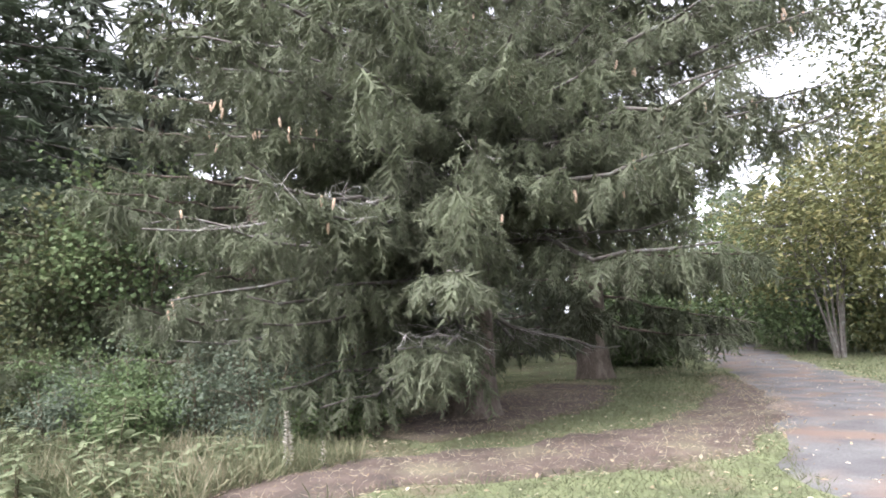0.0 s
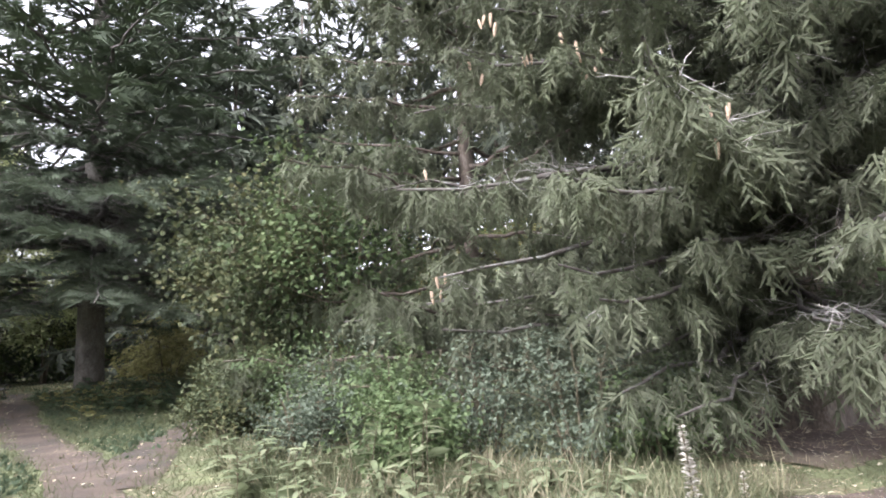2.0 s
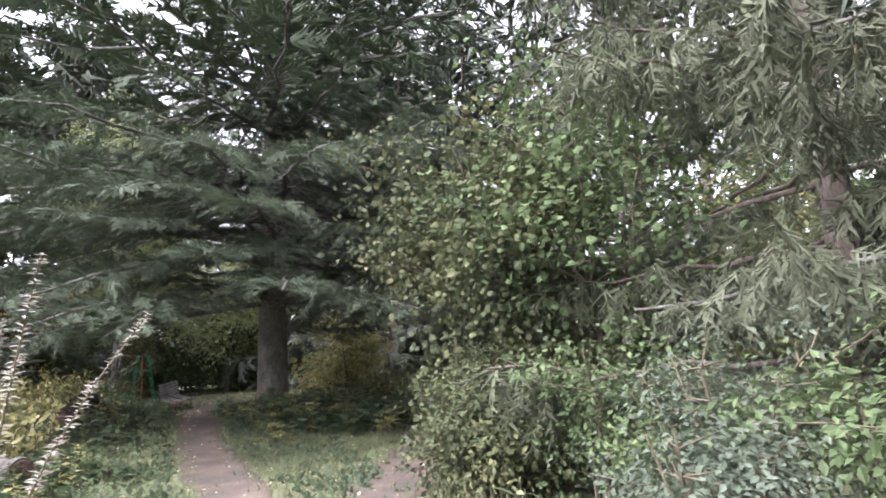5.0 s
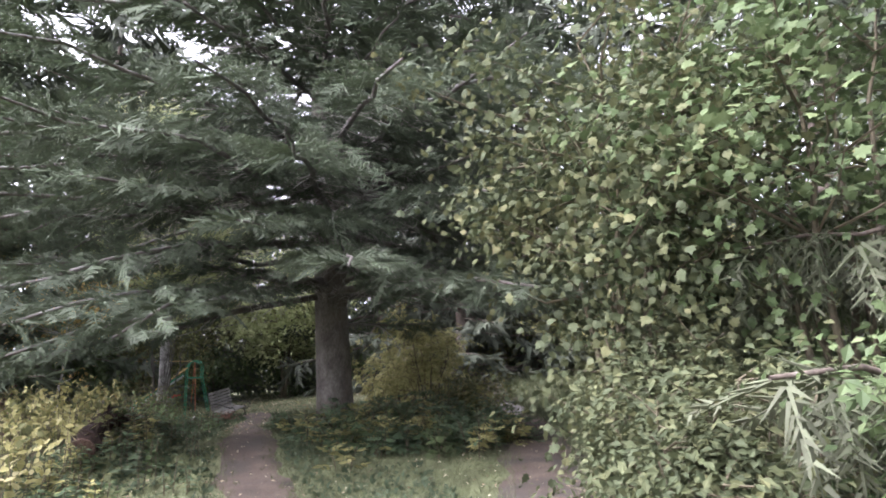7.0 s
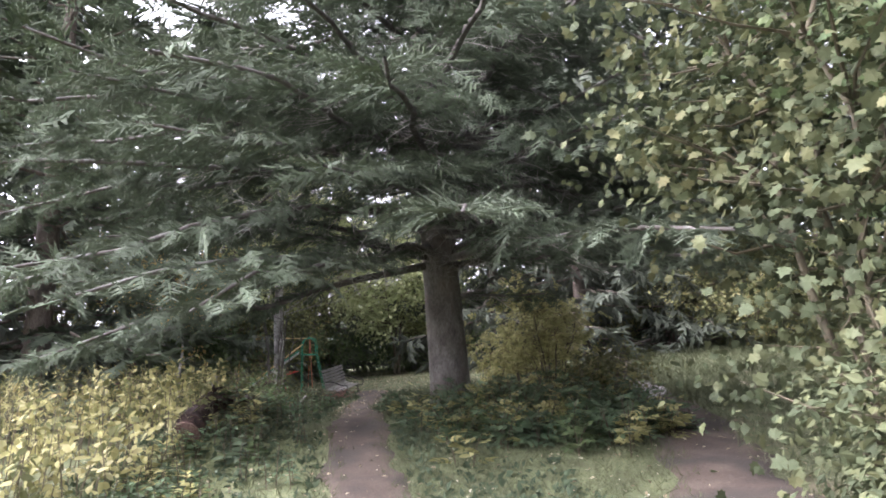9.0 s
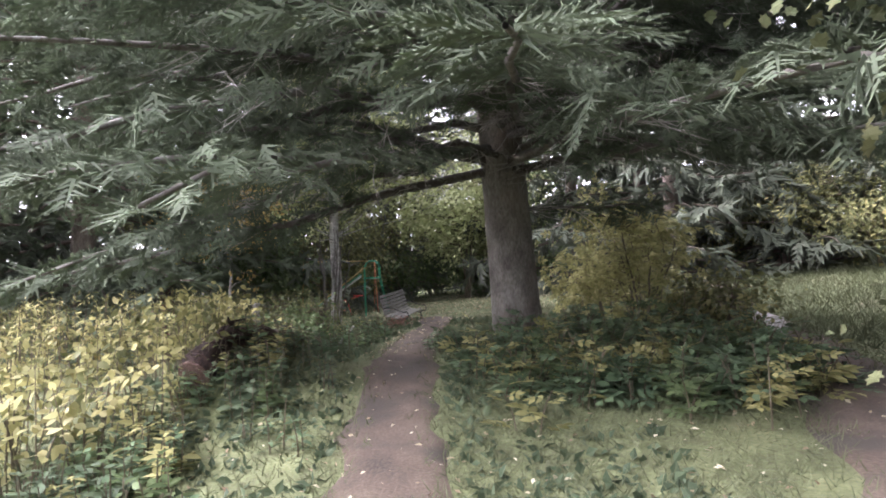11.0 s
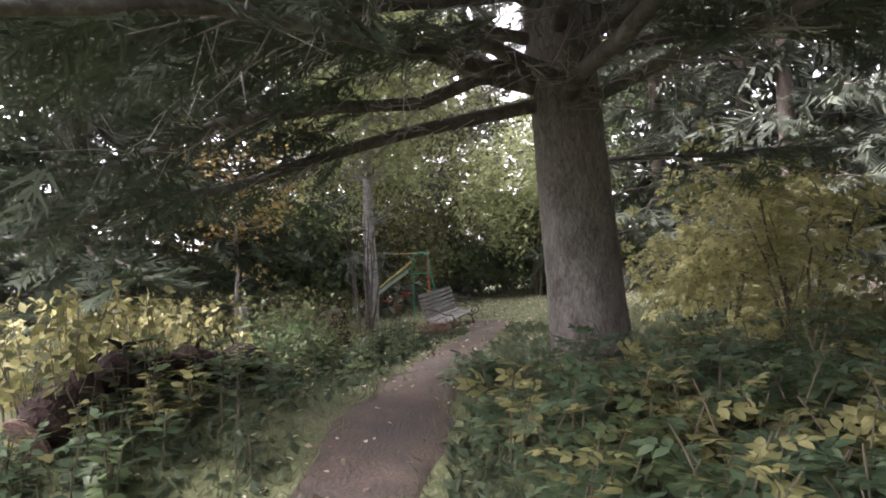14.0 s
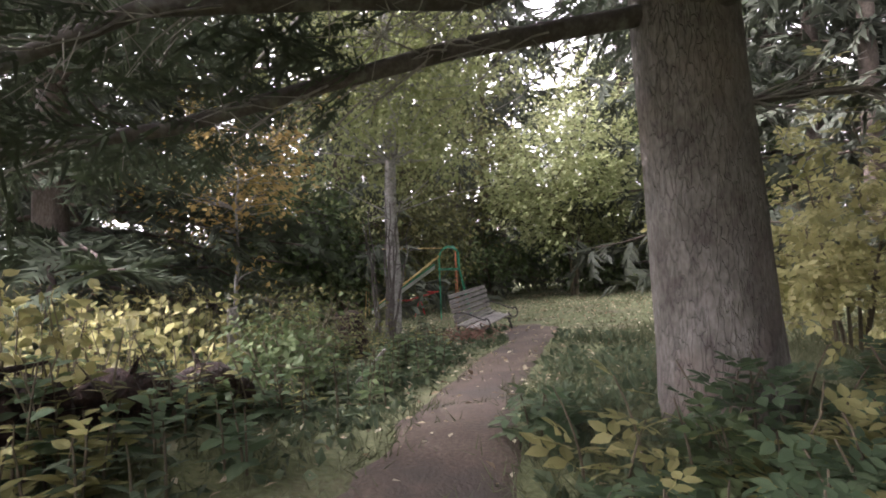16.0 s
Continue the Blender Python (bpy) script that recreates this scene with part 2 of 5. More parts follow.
class Mass:
    """Collects triangles and makes them one mesh."""

    def __init__(self):
        self.v, self.f, self.n = [], [], 0

    def add(self, v, f):
        self.v.append(np.asarray(v, np.float32))
        self.f.append(np.asarray(f, np.int32) + self.n)
        self.n += len(v)

    def scatter(self, template, x, y, z, at, size):
        """Copies of a template at the places `at`, with axes x, y, z (N x 3) and sizes (N)."""
        tv, tf = template
        size = np.broadcast_to(np.asarray(size, float), (len(at),))[:, None, None]
        out = (tv[None, :, 0, None] * x[:, None, :] + tv[None, :, 1, None] * y[:, None, :] + tv[None, :, 2, None] * z[:, None, :]) * size + at[:, None, :]
        count, k = len(at), len(tv)
        faces = tf[None] + (np.arange(count) * k)[:, None, None]
        self.add(out.reshape(-1, 3), faces.reshape(-1, 3))

    def tube(self, pts, radii, sides=6, cap=False):
        pts, radii = np.asarray(pts, float), np.asarray(radii, float)
        d = np.gradient(pts, axis=0)
        d /= np.linalg.norm(d, axis=1)[:, None] + 1e-9
        ref = np.where(np.abs(d[:, 2:3]) < 0.9, [[0, 0, 1.0]], [[1.0, 0, 0]])
        u = np.cross(d, ref)
        u /= np.linalg.norm(u, axis=1)[:, None] + 1e-9
        w = np.cross(d, u)
        a = np.arange(sides) * 2 * np.pi / sides
        ring = pts[:, None] + radii[:, None, None] * (np.cos(a)[None, :, None] * u[:, None] + np.sin(a)[None, :, None] * w[:, None])
        k = len(pts)
        i, j = np.meshgrid(np.arange(k - 1), np.arange(sides), indexing="ij")
        q = [(i * sides + j), (i * sides + (j + 1) % sides), ((i + 1) * sides + (j + 1) % sides), ((i + 1) * sides + j)]
        f = np.concatenate([np.stack([q[0], q[1], q[2]], -1).reshape(-1, 3), np.stack([q[0], q[2], q[3]], -1).reshape(-1, 3)])
        v = ring.reshape(-1, 3)
        if cap:
            v = np.concatenate([v, pts[:1], pts[-1:]])
            js = np.arange(sides)
            e = (k - 1) * sides
            f = np.concatenate([f, np.stack([np.full(sides, len(v) - 2), (js + 1) % sides, js], -1), np.stack([np.full(sides, len(v) - 1), e + js, e + (js + 1) % sides], -1)])
        self.add(v, f)

    def box(self, centre, size, turn=None):
        """A slightly bevelled block; turn: a 3x3 matrix."""
        h = np.asarray(size, float) / 2
        b = min(h) * 0.25
        v = np.array([(sx * (h[0] - (b if k != 0 else 0)), sy * (h[1] - (b if k != 1 else 0)), sz * (h[2] - (b if k != 2 else 0)))
                      for sx in (-1, 1) for sy in (-1, 1) for sz in (-1, 1) for k in range(3)])
        bm = bmesh.new()
        for p in v:
            bm.verts.new(p)
        bmesh.ops.convex_hull(bm, input=bm.verts)
        bmesh.ops.triangulate(bm, faces=bm.faces)
        bm.verts.index_update()
        vv = np.array([p.co for p in bm.verts])
        ff = np.array([[p.index for p in t.verts] for t in bm.faces])
        bm.free()
        if turn is not None:
            vv = vv @ np.asarray(turn).T
        self.add(vv + np.asarray(centre), ff)

    def mesh(self, name, material, smooth=False):
        v, f = np.concatenate(self.v), np.concatenate(self.f)
        me = bpy.data.meshes.new(name)
        me.vertices.add(len(v))
        me.vertices.foreach_set("co", v.ravel())
        me.loops.add(len(f) * 3)
        me.loops.foreach_set("vertex_index", f.ravel())
        me.polygons.add(len(f))
        me.polygons.foreach_set("loop_start", np.arange(0, len(f) * 3, 3, dtype=np.int32))
        me.polygons.foreach_set("use_smooth", np.full(len(f), smooth))
        me.materials.append(material)
        me.update(calc_edges=True)
        return me


def thing(name, place, label, category, group="", kind="", turn=0.0):
    ob = new(name)
    ob.empty_display_size = 0.2
    ob.matrix_world = pose(*place, 0, 0, turn)
    return tagged(ob, label, category, group, kind)


def part(name, mass, material, parent, label="", smooth=False, kind=""):
    ob = new(name, mass.mesh(name, material, smooth))
    ob.parent = parent
    return tagged(ob, label, kind=kind)


def lone(name, mass, material, label, category, group="", kind="", place=(0, 0, 0), smooth=False):
    ob = new(name, mass.mesh(name, material, smooth))
    ob.location = place
    return tagged(ob, label, category, group, kind)


def unit(v):
    return v / (np.linalg.norm(v, axis=-1, keepdims=True) + 1e-9)


def frames_of(x, up):
    """Axes with x along the given ways and z as near to up as can be."""
    x = unit(x)
    y = unit(np.cross(up, x))
    return x, y, np.cross(x, y)


def soft_step(v):
    return 1 / (1 + np.exp(-np.clip(v, -40, 40)))


def ground_z(x, y):
    """The lie of the land: it climbs to the north, with a low mound under the big fir and a raised lawn."""
    x, y = np.asarray(x, float), np.asarray(y, float)
    z = 0.02 * x + 0.055 * y
    far = np.hypot(x + 8, y - 12)
    z = z * np.exp(-np.maximum(far - 70, 0) / 120)
    rise = np.clip((y - 18) / 2, -20, 40)
    z = z + 0.09 * np.log1p(np.exp(np.minimum(rise, 22))) * soft_step((x + 19) / 2)
    z = z + 0.30 * soft_step(-(x + 16.5))
    z = z + 0.42 * np.exp(-((x + 14.1) ** 2 + (y - 14.7) ** 2) / 7)
    z = z + 0.5 * np.exp(-((x + 15.6) ** 2 + (y - 11.4) ** 2) / 1.7)
    return z + 0.025 * np.sin(1.3 * x + 0.7 * y) * np.cos(0.9 * y - 0.5 * x)


def gz(x, y):
    return float(ground_z(x, y))


WAY = np.array([(1.5, -1.5, 1.3), (0.04, 0.07, 1.33), (-2.4, 1.9, 1.37), (-4.75, 4.1, 1.4), (-7, 6.5, 1.57), (-8.1, 7.8, 1.62), (-9.5, 9.7, 1.73), (-11, 11.2, 1.74), (-12.2, 11.75, 1.74), (-13, 12.2, 1.74)])


def off_way(p):
    """How far places lie from the line of the walkway at head height."""
    best = np.full(len(p), 1e9)
    for a, b in zip(WAY[:-1], WAY[1:]):
        s = np.clip(((p - a) @ (b - a)) / ((b - a) @ (b - a)), 0, 1)
        best = np.minimum(best, np.linalg.norm(p - a - s[:, None] * (b - a), axis=1))
    return best


# ---- foliage templates (unit length along x) ----
def needle_spray(twigs, thick, pairs, needle, wide, flat, seed, reach=0.42):
    """A needled twig with side twigs: each a spindle of close-set needles with loose needles standing off it."""
    r = np.random.default_rng(seed)
    v, f = [], []

    def axis(o, d, length, fat, count):
        d = unit(np.asarray(d, float))
        side = unit(np.cross((0.1, 0.05, 1.0), d))
        up = np.cross(d, side)
        b = len(v)
        for a in (0.3, 2.4, 4.5):
            v.append(o + d * length * 0.12 + fat * (math.cos(a) * side + math.sin(a) * up * (0.6 if flat else 1.0)))
        v.append(o + d * length)
        f.extend((b + 3, b + k, b + (k + 1) % 3) for k in range(3))
        for k in range(count):
            p = o + d * length * (0.15 + 0.85 * (k + r.random() * 0.6) / count)
            for g in (-1, 1):
                lift = r.uniform(-0.25, 0.35) if flat else r.uniform(-0.9, 0.9)
                w = unit(d * r.uniform(0.7, 1.2) + side * g * 0.8 + np.array((0, 0, lift)))
                q = unit(np.cross(w, (r.normal(), r.normal(), 1.5))) * wide / 2
                t = needle * r.uniform(0.75, 1.2)
                f.append((len(v), len(v) + 1, len(v) + 2))
                v.extend((p + q, p - q, p + w * t))

    axis(np.zeros(3), (1.0, 0, -0.05), 1.0, thick * 0.9, pairs and pairs + 2)
    for k in range(twigs):
        s = 0.06 + 0.84 * k / twigs
        g = 1 if k % 2 else -1
        tilt = r.uniform(-0.15, 0.1) if flat else r.uniform(-0.7, 0.4)
        s += r.uniform(-0.04, 0.04)
        axis(np.array((s, 0, -0.05 * s)), (r.uniform(0.5, 1.1), g * r.uniform(0.3, 0.9), tilt), reach * (1.15 - s * 0.75) * r.uniform(0.55, 1.3), thick * r.uniform(0.8, 1.2), pairs)
    return np.array(v), np.array(f)


def outline_leaf(half, fold=0.12, droop=0.15):
    """A flat leaf from its half outline (along, across), folded on the midrib."""
    n = len(half)
    mid = [(half[0][0], 0, 0)] + [(a, 0, -droop * a * a) for a, b in half[1:-1]] + [(half[-1][0], 0, -droop)]
    v, f = list(mid), []
    for g in (1, -1):
        o = len(v)
        v += [(a, g * b, fold * abs(b) - droop * a * a) for a, b in half]
        for k in range(n - 1):
            for t in ((k, k + 1, o + k + 1), (k, o + k + 1, o + k)):
                f.append(t if g > 0 else t[::-1])
    v, f = np.array(v, float), np.array(f)
    area = np.linalg.norm(np.cross(v[f[:, 1]] - v[f[:, 0]], v[f[:, 2]] - v[f[:, 0]]), axis=1)
    return v, f[area > 1e-6]


OVATE = outline_leaf([(0, 0.0), (0.3, 0.27), (0.62, 0.24), (1.0, 0.0)])
SMALL = (np.array([(0, 0, 0), (0.45, 0.28, 0.05), (1, 0, -0.1), (0.45, -0.28, 0.05)], float), np.array([(0, 2, 1), (0, 3, 2)]))


def lobed_leaf():
    """A five-lobed maple leaf, cupped a little, its tips hanging."""
    half = [(0.0, 0.0), (-0.06, 0.2), (0.14, 0.24), (0.24, 0.5), (0.42, 0.3), (0.62, 0.42), (0.68, 0.18), (1.0, 0.0)]
    ring = half + [(a, -b) for a, b in half[-2:0:-1]]
    v = [(0.4, 0, 0.04)] + [(a, b, -0.2 * a * a + 0.18 * abs(b) * (1 - abs(b))) for a, b in ring]
    n = len(ring)
    return np.array(v, float), np.array([(0, 1 + (k + 1) % n, 1 + k) for k in range(n)])


LOBED = lobed_leaf()
WILLOW = (np.array([(0, 0, 0), (0.4, 0.16, 0.04), (1, 0, -0.15), (0.4, -0.16, 0.04)], float), np.array([(0, 2, 1), (0, 3, 2)]))
LANCE = outline_leaf([(0, 0.02), (0.3, 0.13), (0.65, 0.11), (1.0, 0.0)], 0.15, 0.3)
BLADE = (np.array([(0, -0.02, 0), (0, 0.02, 0), (0.5, -0.016, 0.1), (0.5, 0.016, 0.1), (1, 0, -0.05)], float), np.array([(0, 1, 3), (0, 3, 2), (2, 3, 4)]))


def compound(leaf, pairs, size):
    v, f, n = [], [], 0
    spots = [(1.0 - size * 0.8, 0, 0.0)] + [(0.25 + 0.6 * k / pairs, g, 58.0) for k in range(pairs) for g in (-1, 1)]
    for s, g, turn in spots:
        a = radians(turn) * (g if g else 0)
        m = np.array([(math.cos(a), -math.sin(a), 0), (math.sin(a), math.cos(a), 0), (0, 0, 1)])
        v.append(leaf[0] @ m.T * size + (s, 0, -0.1 * s))
        f.append(leaf[1] + n)
        n += len(leaf[0])
    v.append(np.array([(0, 0.008, 0), (0, -0.008, 0), (0.8, 0, -0.08)]))
    f.append(np.array([(n, n + 1, n + 2)]))
    return np.concatenate(v), np.concatenate(f)


PINNATE = compound(OVATE, 2, 0.42)
SPRUCE_SPRAY = [needle_spray(12, 0.028, 1, 0.09, 0.026, False, k, 0.44) for k in (1, 2, 3, 11, 12)]
SPRUCE_TOP = [needle_spray(11, 0.045, 0, 0.1, 0.03, False, k, 0.48) for k in (15, 16, 17)]
FIR_SPRAY = [needle_spray(11, 0.036, 2, 0.11, 0.03, True, k, 0.55) for k in (4, 5, 6, 13)]
FIR_TOP = [needle_spray(12, 0.06, 0, 0.1, 0.03, True, k, 0.55) for k in (18, 19, 20)]
BLADE_FAR = (np.array([(0, -0.05, 0), (0, 0.05, 0), (1, 0, 0.1)], float), np.array([(0, 1, 2)]))
FAR_SPRAY = [needle_spray(10, 0.055, 0, 0.1, 0.06, False, k, 0.55) for k in (7, 8, 14)]


def leaf_axes(n, out, r, upness=0.9, wild=0.6):
    """Axes for n leaves that face up and outwards, tips hanging a little."""
    z = unit(np.array((0, 0, upness)) + 0.5 * out + wild * r.normal(size=(n, 3)))
    x = unit(np.cross(z, r.normal(size=(n, 3))) + 0.3 * out - np.array((0, 0, 0.25)))
    y = unit(np.cross(z, x))
    return x, y, np.cross(x, y)


# ---- trees ----
def trunk_mass(height, r0, r1, lean=(0, 0), sides=20, rings=40, rough=0.05, flare=0.4, seed=0):
    """A tapered trunk with root flare and uneven bark."""
    zz = np.concatenate([np.linspace(-0.3, 1.0, rings // 3), np.linspace(1.0, height, rings - rings // 3 + 1)[1:]])
    a = np.arange(sides) * 2 * np.pi / sides
    mass, v = Mass(), []
    for z in zz:
        s = max(z, 0) / height
        base = r1 + (r0 - r1) * (1 - s) ** 1.1
        for t in a:
            c, q = math.cos(t), math.sin(t)
            w = noise.noise((c * 2.2 + seed, q * 2.2, z * 0.7)) * 0.7 + noise.noise((c * 7 + seed, q * 7, z * 4)) * 0.45
            foot = flare * math.exp(-max(z, -0.1) / 0.28) * (0.55 + 0.45 * math.sin(5 * t + seed))
            r = base * (1 + rough * w + foot * 0.8)
            v.append((r * c + lean[0] * z, r * q + lean[1] * z, z))
    k = len(zz)
    i, j = np.meshgrid(np.arange(k - 1), np.arange(sides), indexing="ij")
    q = [(i * sides + j), (i * sides + (j + 1) % sides), ((i + 1) * sides + (j + 1) % sides), ((i + 1) * sides + j)]
    mass.add(v, np.concatenate([np.stack([q[0], q[1], q[2]], -1).reshape(-1, 3), np.stack([q[0], q[2], q[3]], -1).reshape(-1, 3)]))
    return mass


def conifer(name, x, y, height, reach, low, limbs, label, seed, sprays, needles, bark, trunk=(0.4, 0.05), lean=(0, 0), hang=0.6, slope=(-0.25, 0.12),
            spray=0.5, step=0.24, side=1.0, bare=0.25, face=None, skip=None, limb_bark=None, detail=(20, 40), shrink=0.75, back=0.3, aim=(), far=False, fine=9.0, inner=99.0, dead=0, flare=0.4, top=None, change=5.0):
    """A spruce or fir: trunk, drooping limbs in whorls, and sprays of needles on side twigs. aim: limbs given as (height, bearing, length, slope, bend)."""
    r = np.random.default_rng(seed)
    z0 = gz(x, y)
    tree = thing(name, (x, y, z0), label, "tree")
    part("trunk", trunk_mass(height, trunk[0], trunk[1], lean, detail[0], detail[1], flare=flare, seed=seed), bark, tree, smooth=True)
    crown = Mass()
    rest = Mass()
    places, ways, sizes = [], [], []
    plan = []
    for k in range(limbs):
        s = (k + r.random()) / limbs
        h = low + (height * 0.97 - low) * s ** 1.25
        t = k * 2.399963 + r.uniform(-0.5, 0.5)
        length = reach * (1 - (h - low) / (height - low)) ** shrink * r.uniform(0.72, 1.08) + 0.25
        up = r.normal(0, 0.06) + 0.35 * s
        plan.append((h, t, length, slope[0] + up, slope[1] + r.normal(0, 0.04)))
    plan += [(h, radians(b), length, a, c) for h, b, length, a, c in aim]
    for h, t, length, a, c in plan:
        out = np.array((math.cos(t), math.sin(t), 0))
        if skip and skip(h, t, length):
            continue
        keen = 1.0
        if face is not None and out @ face < -0.25:
            keen = back
        s = np.linspace(0, 1, 9)
        bend = r.normal(0, 0.06)
        cross = np.array((-out[1], out[0], 0))
        start = np.array((lean[0] * h, lean[1] * h, h))
        line = start + out * (length * s)[:, None] + cross * (bend * length * s * s)[:, None] + np.array((0, 0, 1.0)) * (length * (a * s + c * s * s))[:, None]
        line[1:-1] += r.normal(0, 0.012 * length, (7, 3))
        line[:, 2] = np.maximum(line[:, 2], ground_z(line[:, 0] + x, line[:, 1] + y) - z0 + 0.25 + 0.1 * s)
        grow = 1.0 if h < fine else 2.0
        bare_ = bare if h < inner else min(bare, 0.1)
        thick = 0.009 + 0.0095 * length
        if far:
            rest.tube(line, thick * (1 - 0.86 * s) + 0.004, 4)
        else:
            bough = Mass()
            bough.tube(line, thick * (1 - 0.86 * s) + 0.004, 7)
            part("limb", bough, limb_bark or bark, tree, "lichen-grey drooping limb" if limb_bark else "", True)
        d = np.gradient(line, axis=0)
        m = max(3, int(length * (1 - bare_) / (step * grow)))
        for g in (-1, 1):
            for q in bare_ + (1 - bare_) * (np.arange(m) + r.random(m)) / m:
                if r.random() > keen:
                    continue
                i = min(7, int(q * 8))
                e = q * 8 - i
                p = line[i] * (1 - e) + line[i + 1] * e
                dd = unit(d[i])
                sway = unit(np.cross(dd, (0, 0, 1.0)))
                reach2 = side * (0.35 + 0.65 * math.sin(math.pi * min(1, (q - bare_) / (1 - bare_) * 0.8 + 0.15))) * min(1.0, 0.25 + length / 4) * r.uniform(0.6, 1.1)
                way = unit(dd * r.uniform(0.5, 0.95) + sway * g + np.array((0, 0, r.normal(0, 0.12))))
                n2 = max(1, int(reach2 / (spray * grow * 0.62)))
                for k2 in range(n2):
                    drop = hang * r.uniform(0.35, 1.25)
                    w2 = unit(way * (1 - min(drop, 0.95)) + np.array((0, 0, -drop * (0.5 + 0.5 * (k2 + 1) / n2))))
                    places.append(p)
                    ways.append(w2 if hang > 0.3 else unit(way + np.array((r.normal(0, 0.15), r.normal(0, 0.15), 0.12 - 0.22 * k2 + r.normal(0, 0.22)))))
                    sizes.append(spray * grow * r.uniform(0.75, 1.2))
                    if hang > 0.6 and r.random() < 0.6:
                        places.append(p + r.normal(0, 0.05, 3))
                        ways.append(unit(np.array((r.normal(0, 0.22), r.normal(0, 0.22), -1.0))))
                        sizes.append(spray * grow * r.uniform(0.8, 1.5))
                    p = p + (way * 0.75 + w2 * 0.25) * spray * grow * 0.6
        places.append(line[-2])
        ways.append(unit(d[-1]))
        sizes.append(spray)
        if dead and h < 7.0:
            for q in r.uniform(0.08, 0.6, int(dead * length)):
                i = min(7, int(q * 8))
                p = line[i] * (1 - q * 8 + i) + line[i + 1] * (q * 8 - i)
                w = unit(unit(d[i]) * 0.7 + cross * r.choice((-1, 1)) * r.uniform(0.4, 1) + np.array((0, 0, r.normal(-0.15, 0.3))))
                e = p + w * r.uniform(0.25, 0.8)
                rest.tube([p, (p + e) / 2 + r.normal(0, 0.03, 3), e], [0.007, 0.005, 0.002], 4)
                for _ in range(3):
                    b = p + (e - p) * r.uniform(0.3, 0.9)
                    rest.tube([b, b + unit(w + r.normal(0, 0.7, 3)) * r.uniform(0.1, 0.3)], [0.004, 0.0015], 3)
    places, ways, sizes = np.array(places), np.array(ways), np.array(sizes)
    keep = off_way(places + (x, y, z0) + ways * sizes[:, None] * 0.6) > 0.75
    keep &= (places + ways * sizes[:, None])[:, 2] + z0 > ground_z(places[:, 0] + x, places[:, 1] + y) + 0.05
    places, ways, sizes = places[keep], ways[keep], sizes[keep]
    tilt = np.array((0, 0, 1.0)) + (0.75 if hang > 0.3 else 0.45) * r.normal(size=places.shape)
    ax = frames_of(ways, tilt)
    upper = (places[:, 2] > change) if top else np.zeros(len(places), bool)
    for chosen, band in ((sprays, ~upper), (top or [], upper)):
        which = r.integers(0, max(1, len(chosen)), len(places))
        for k, template in enumerate(chosen):
            sel = (which == k) & band
            if sel.any():
                crown.scatter(template, ax[0][sel], ax[1][sel], ax[2][sel], places[sel], sizes[sel])
    if far or dead:
        part("branchwork", rest, DEADTWIG if dead else bark, tree, "grey dead twigs on the inner limbs" if dead else "", kind="stuff")
    part("crown", crown, needles, tree, kind="stuff")
    return tree, places + (x, y, z0), ways


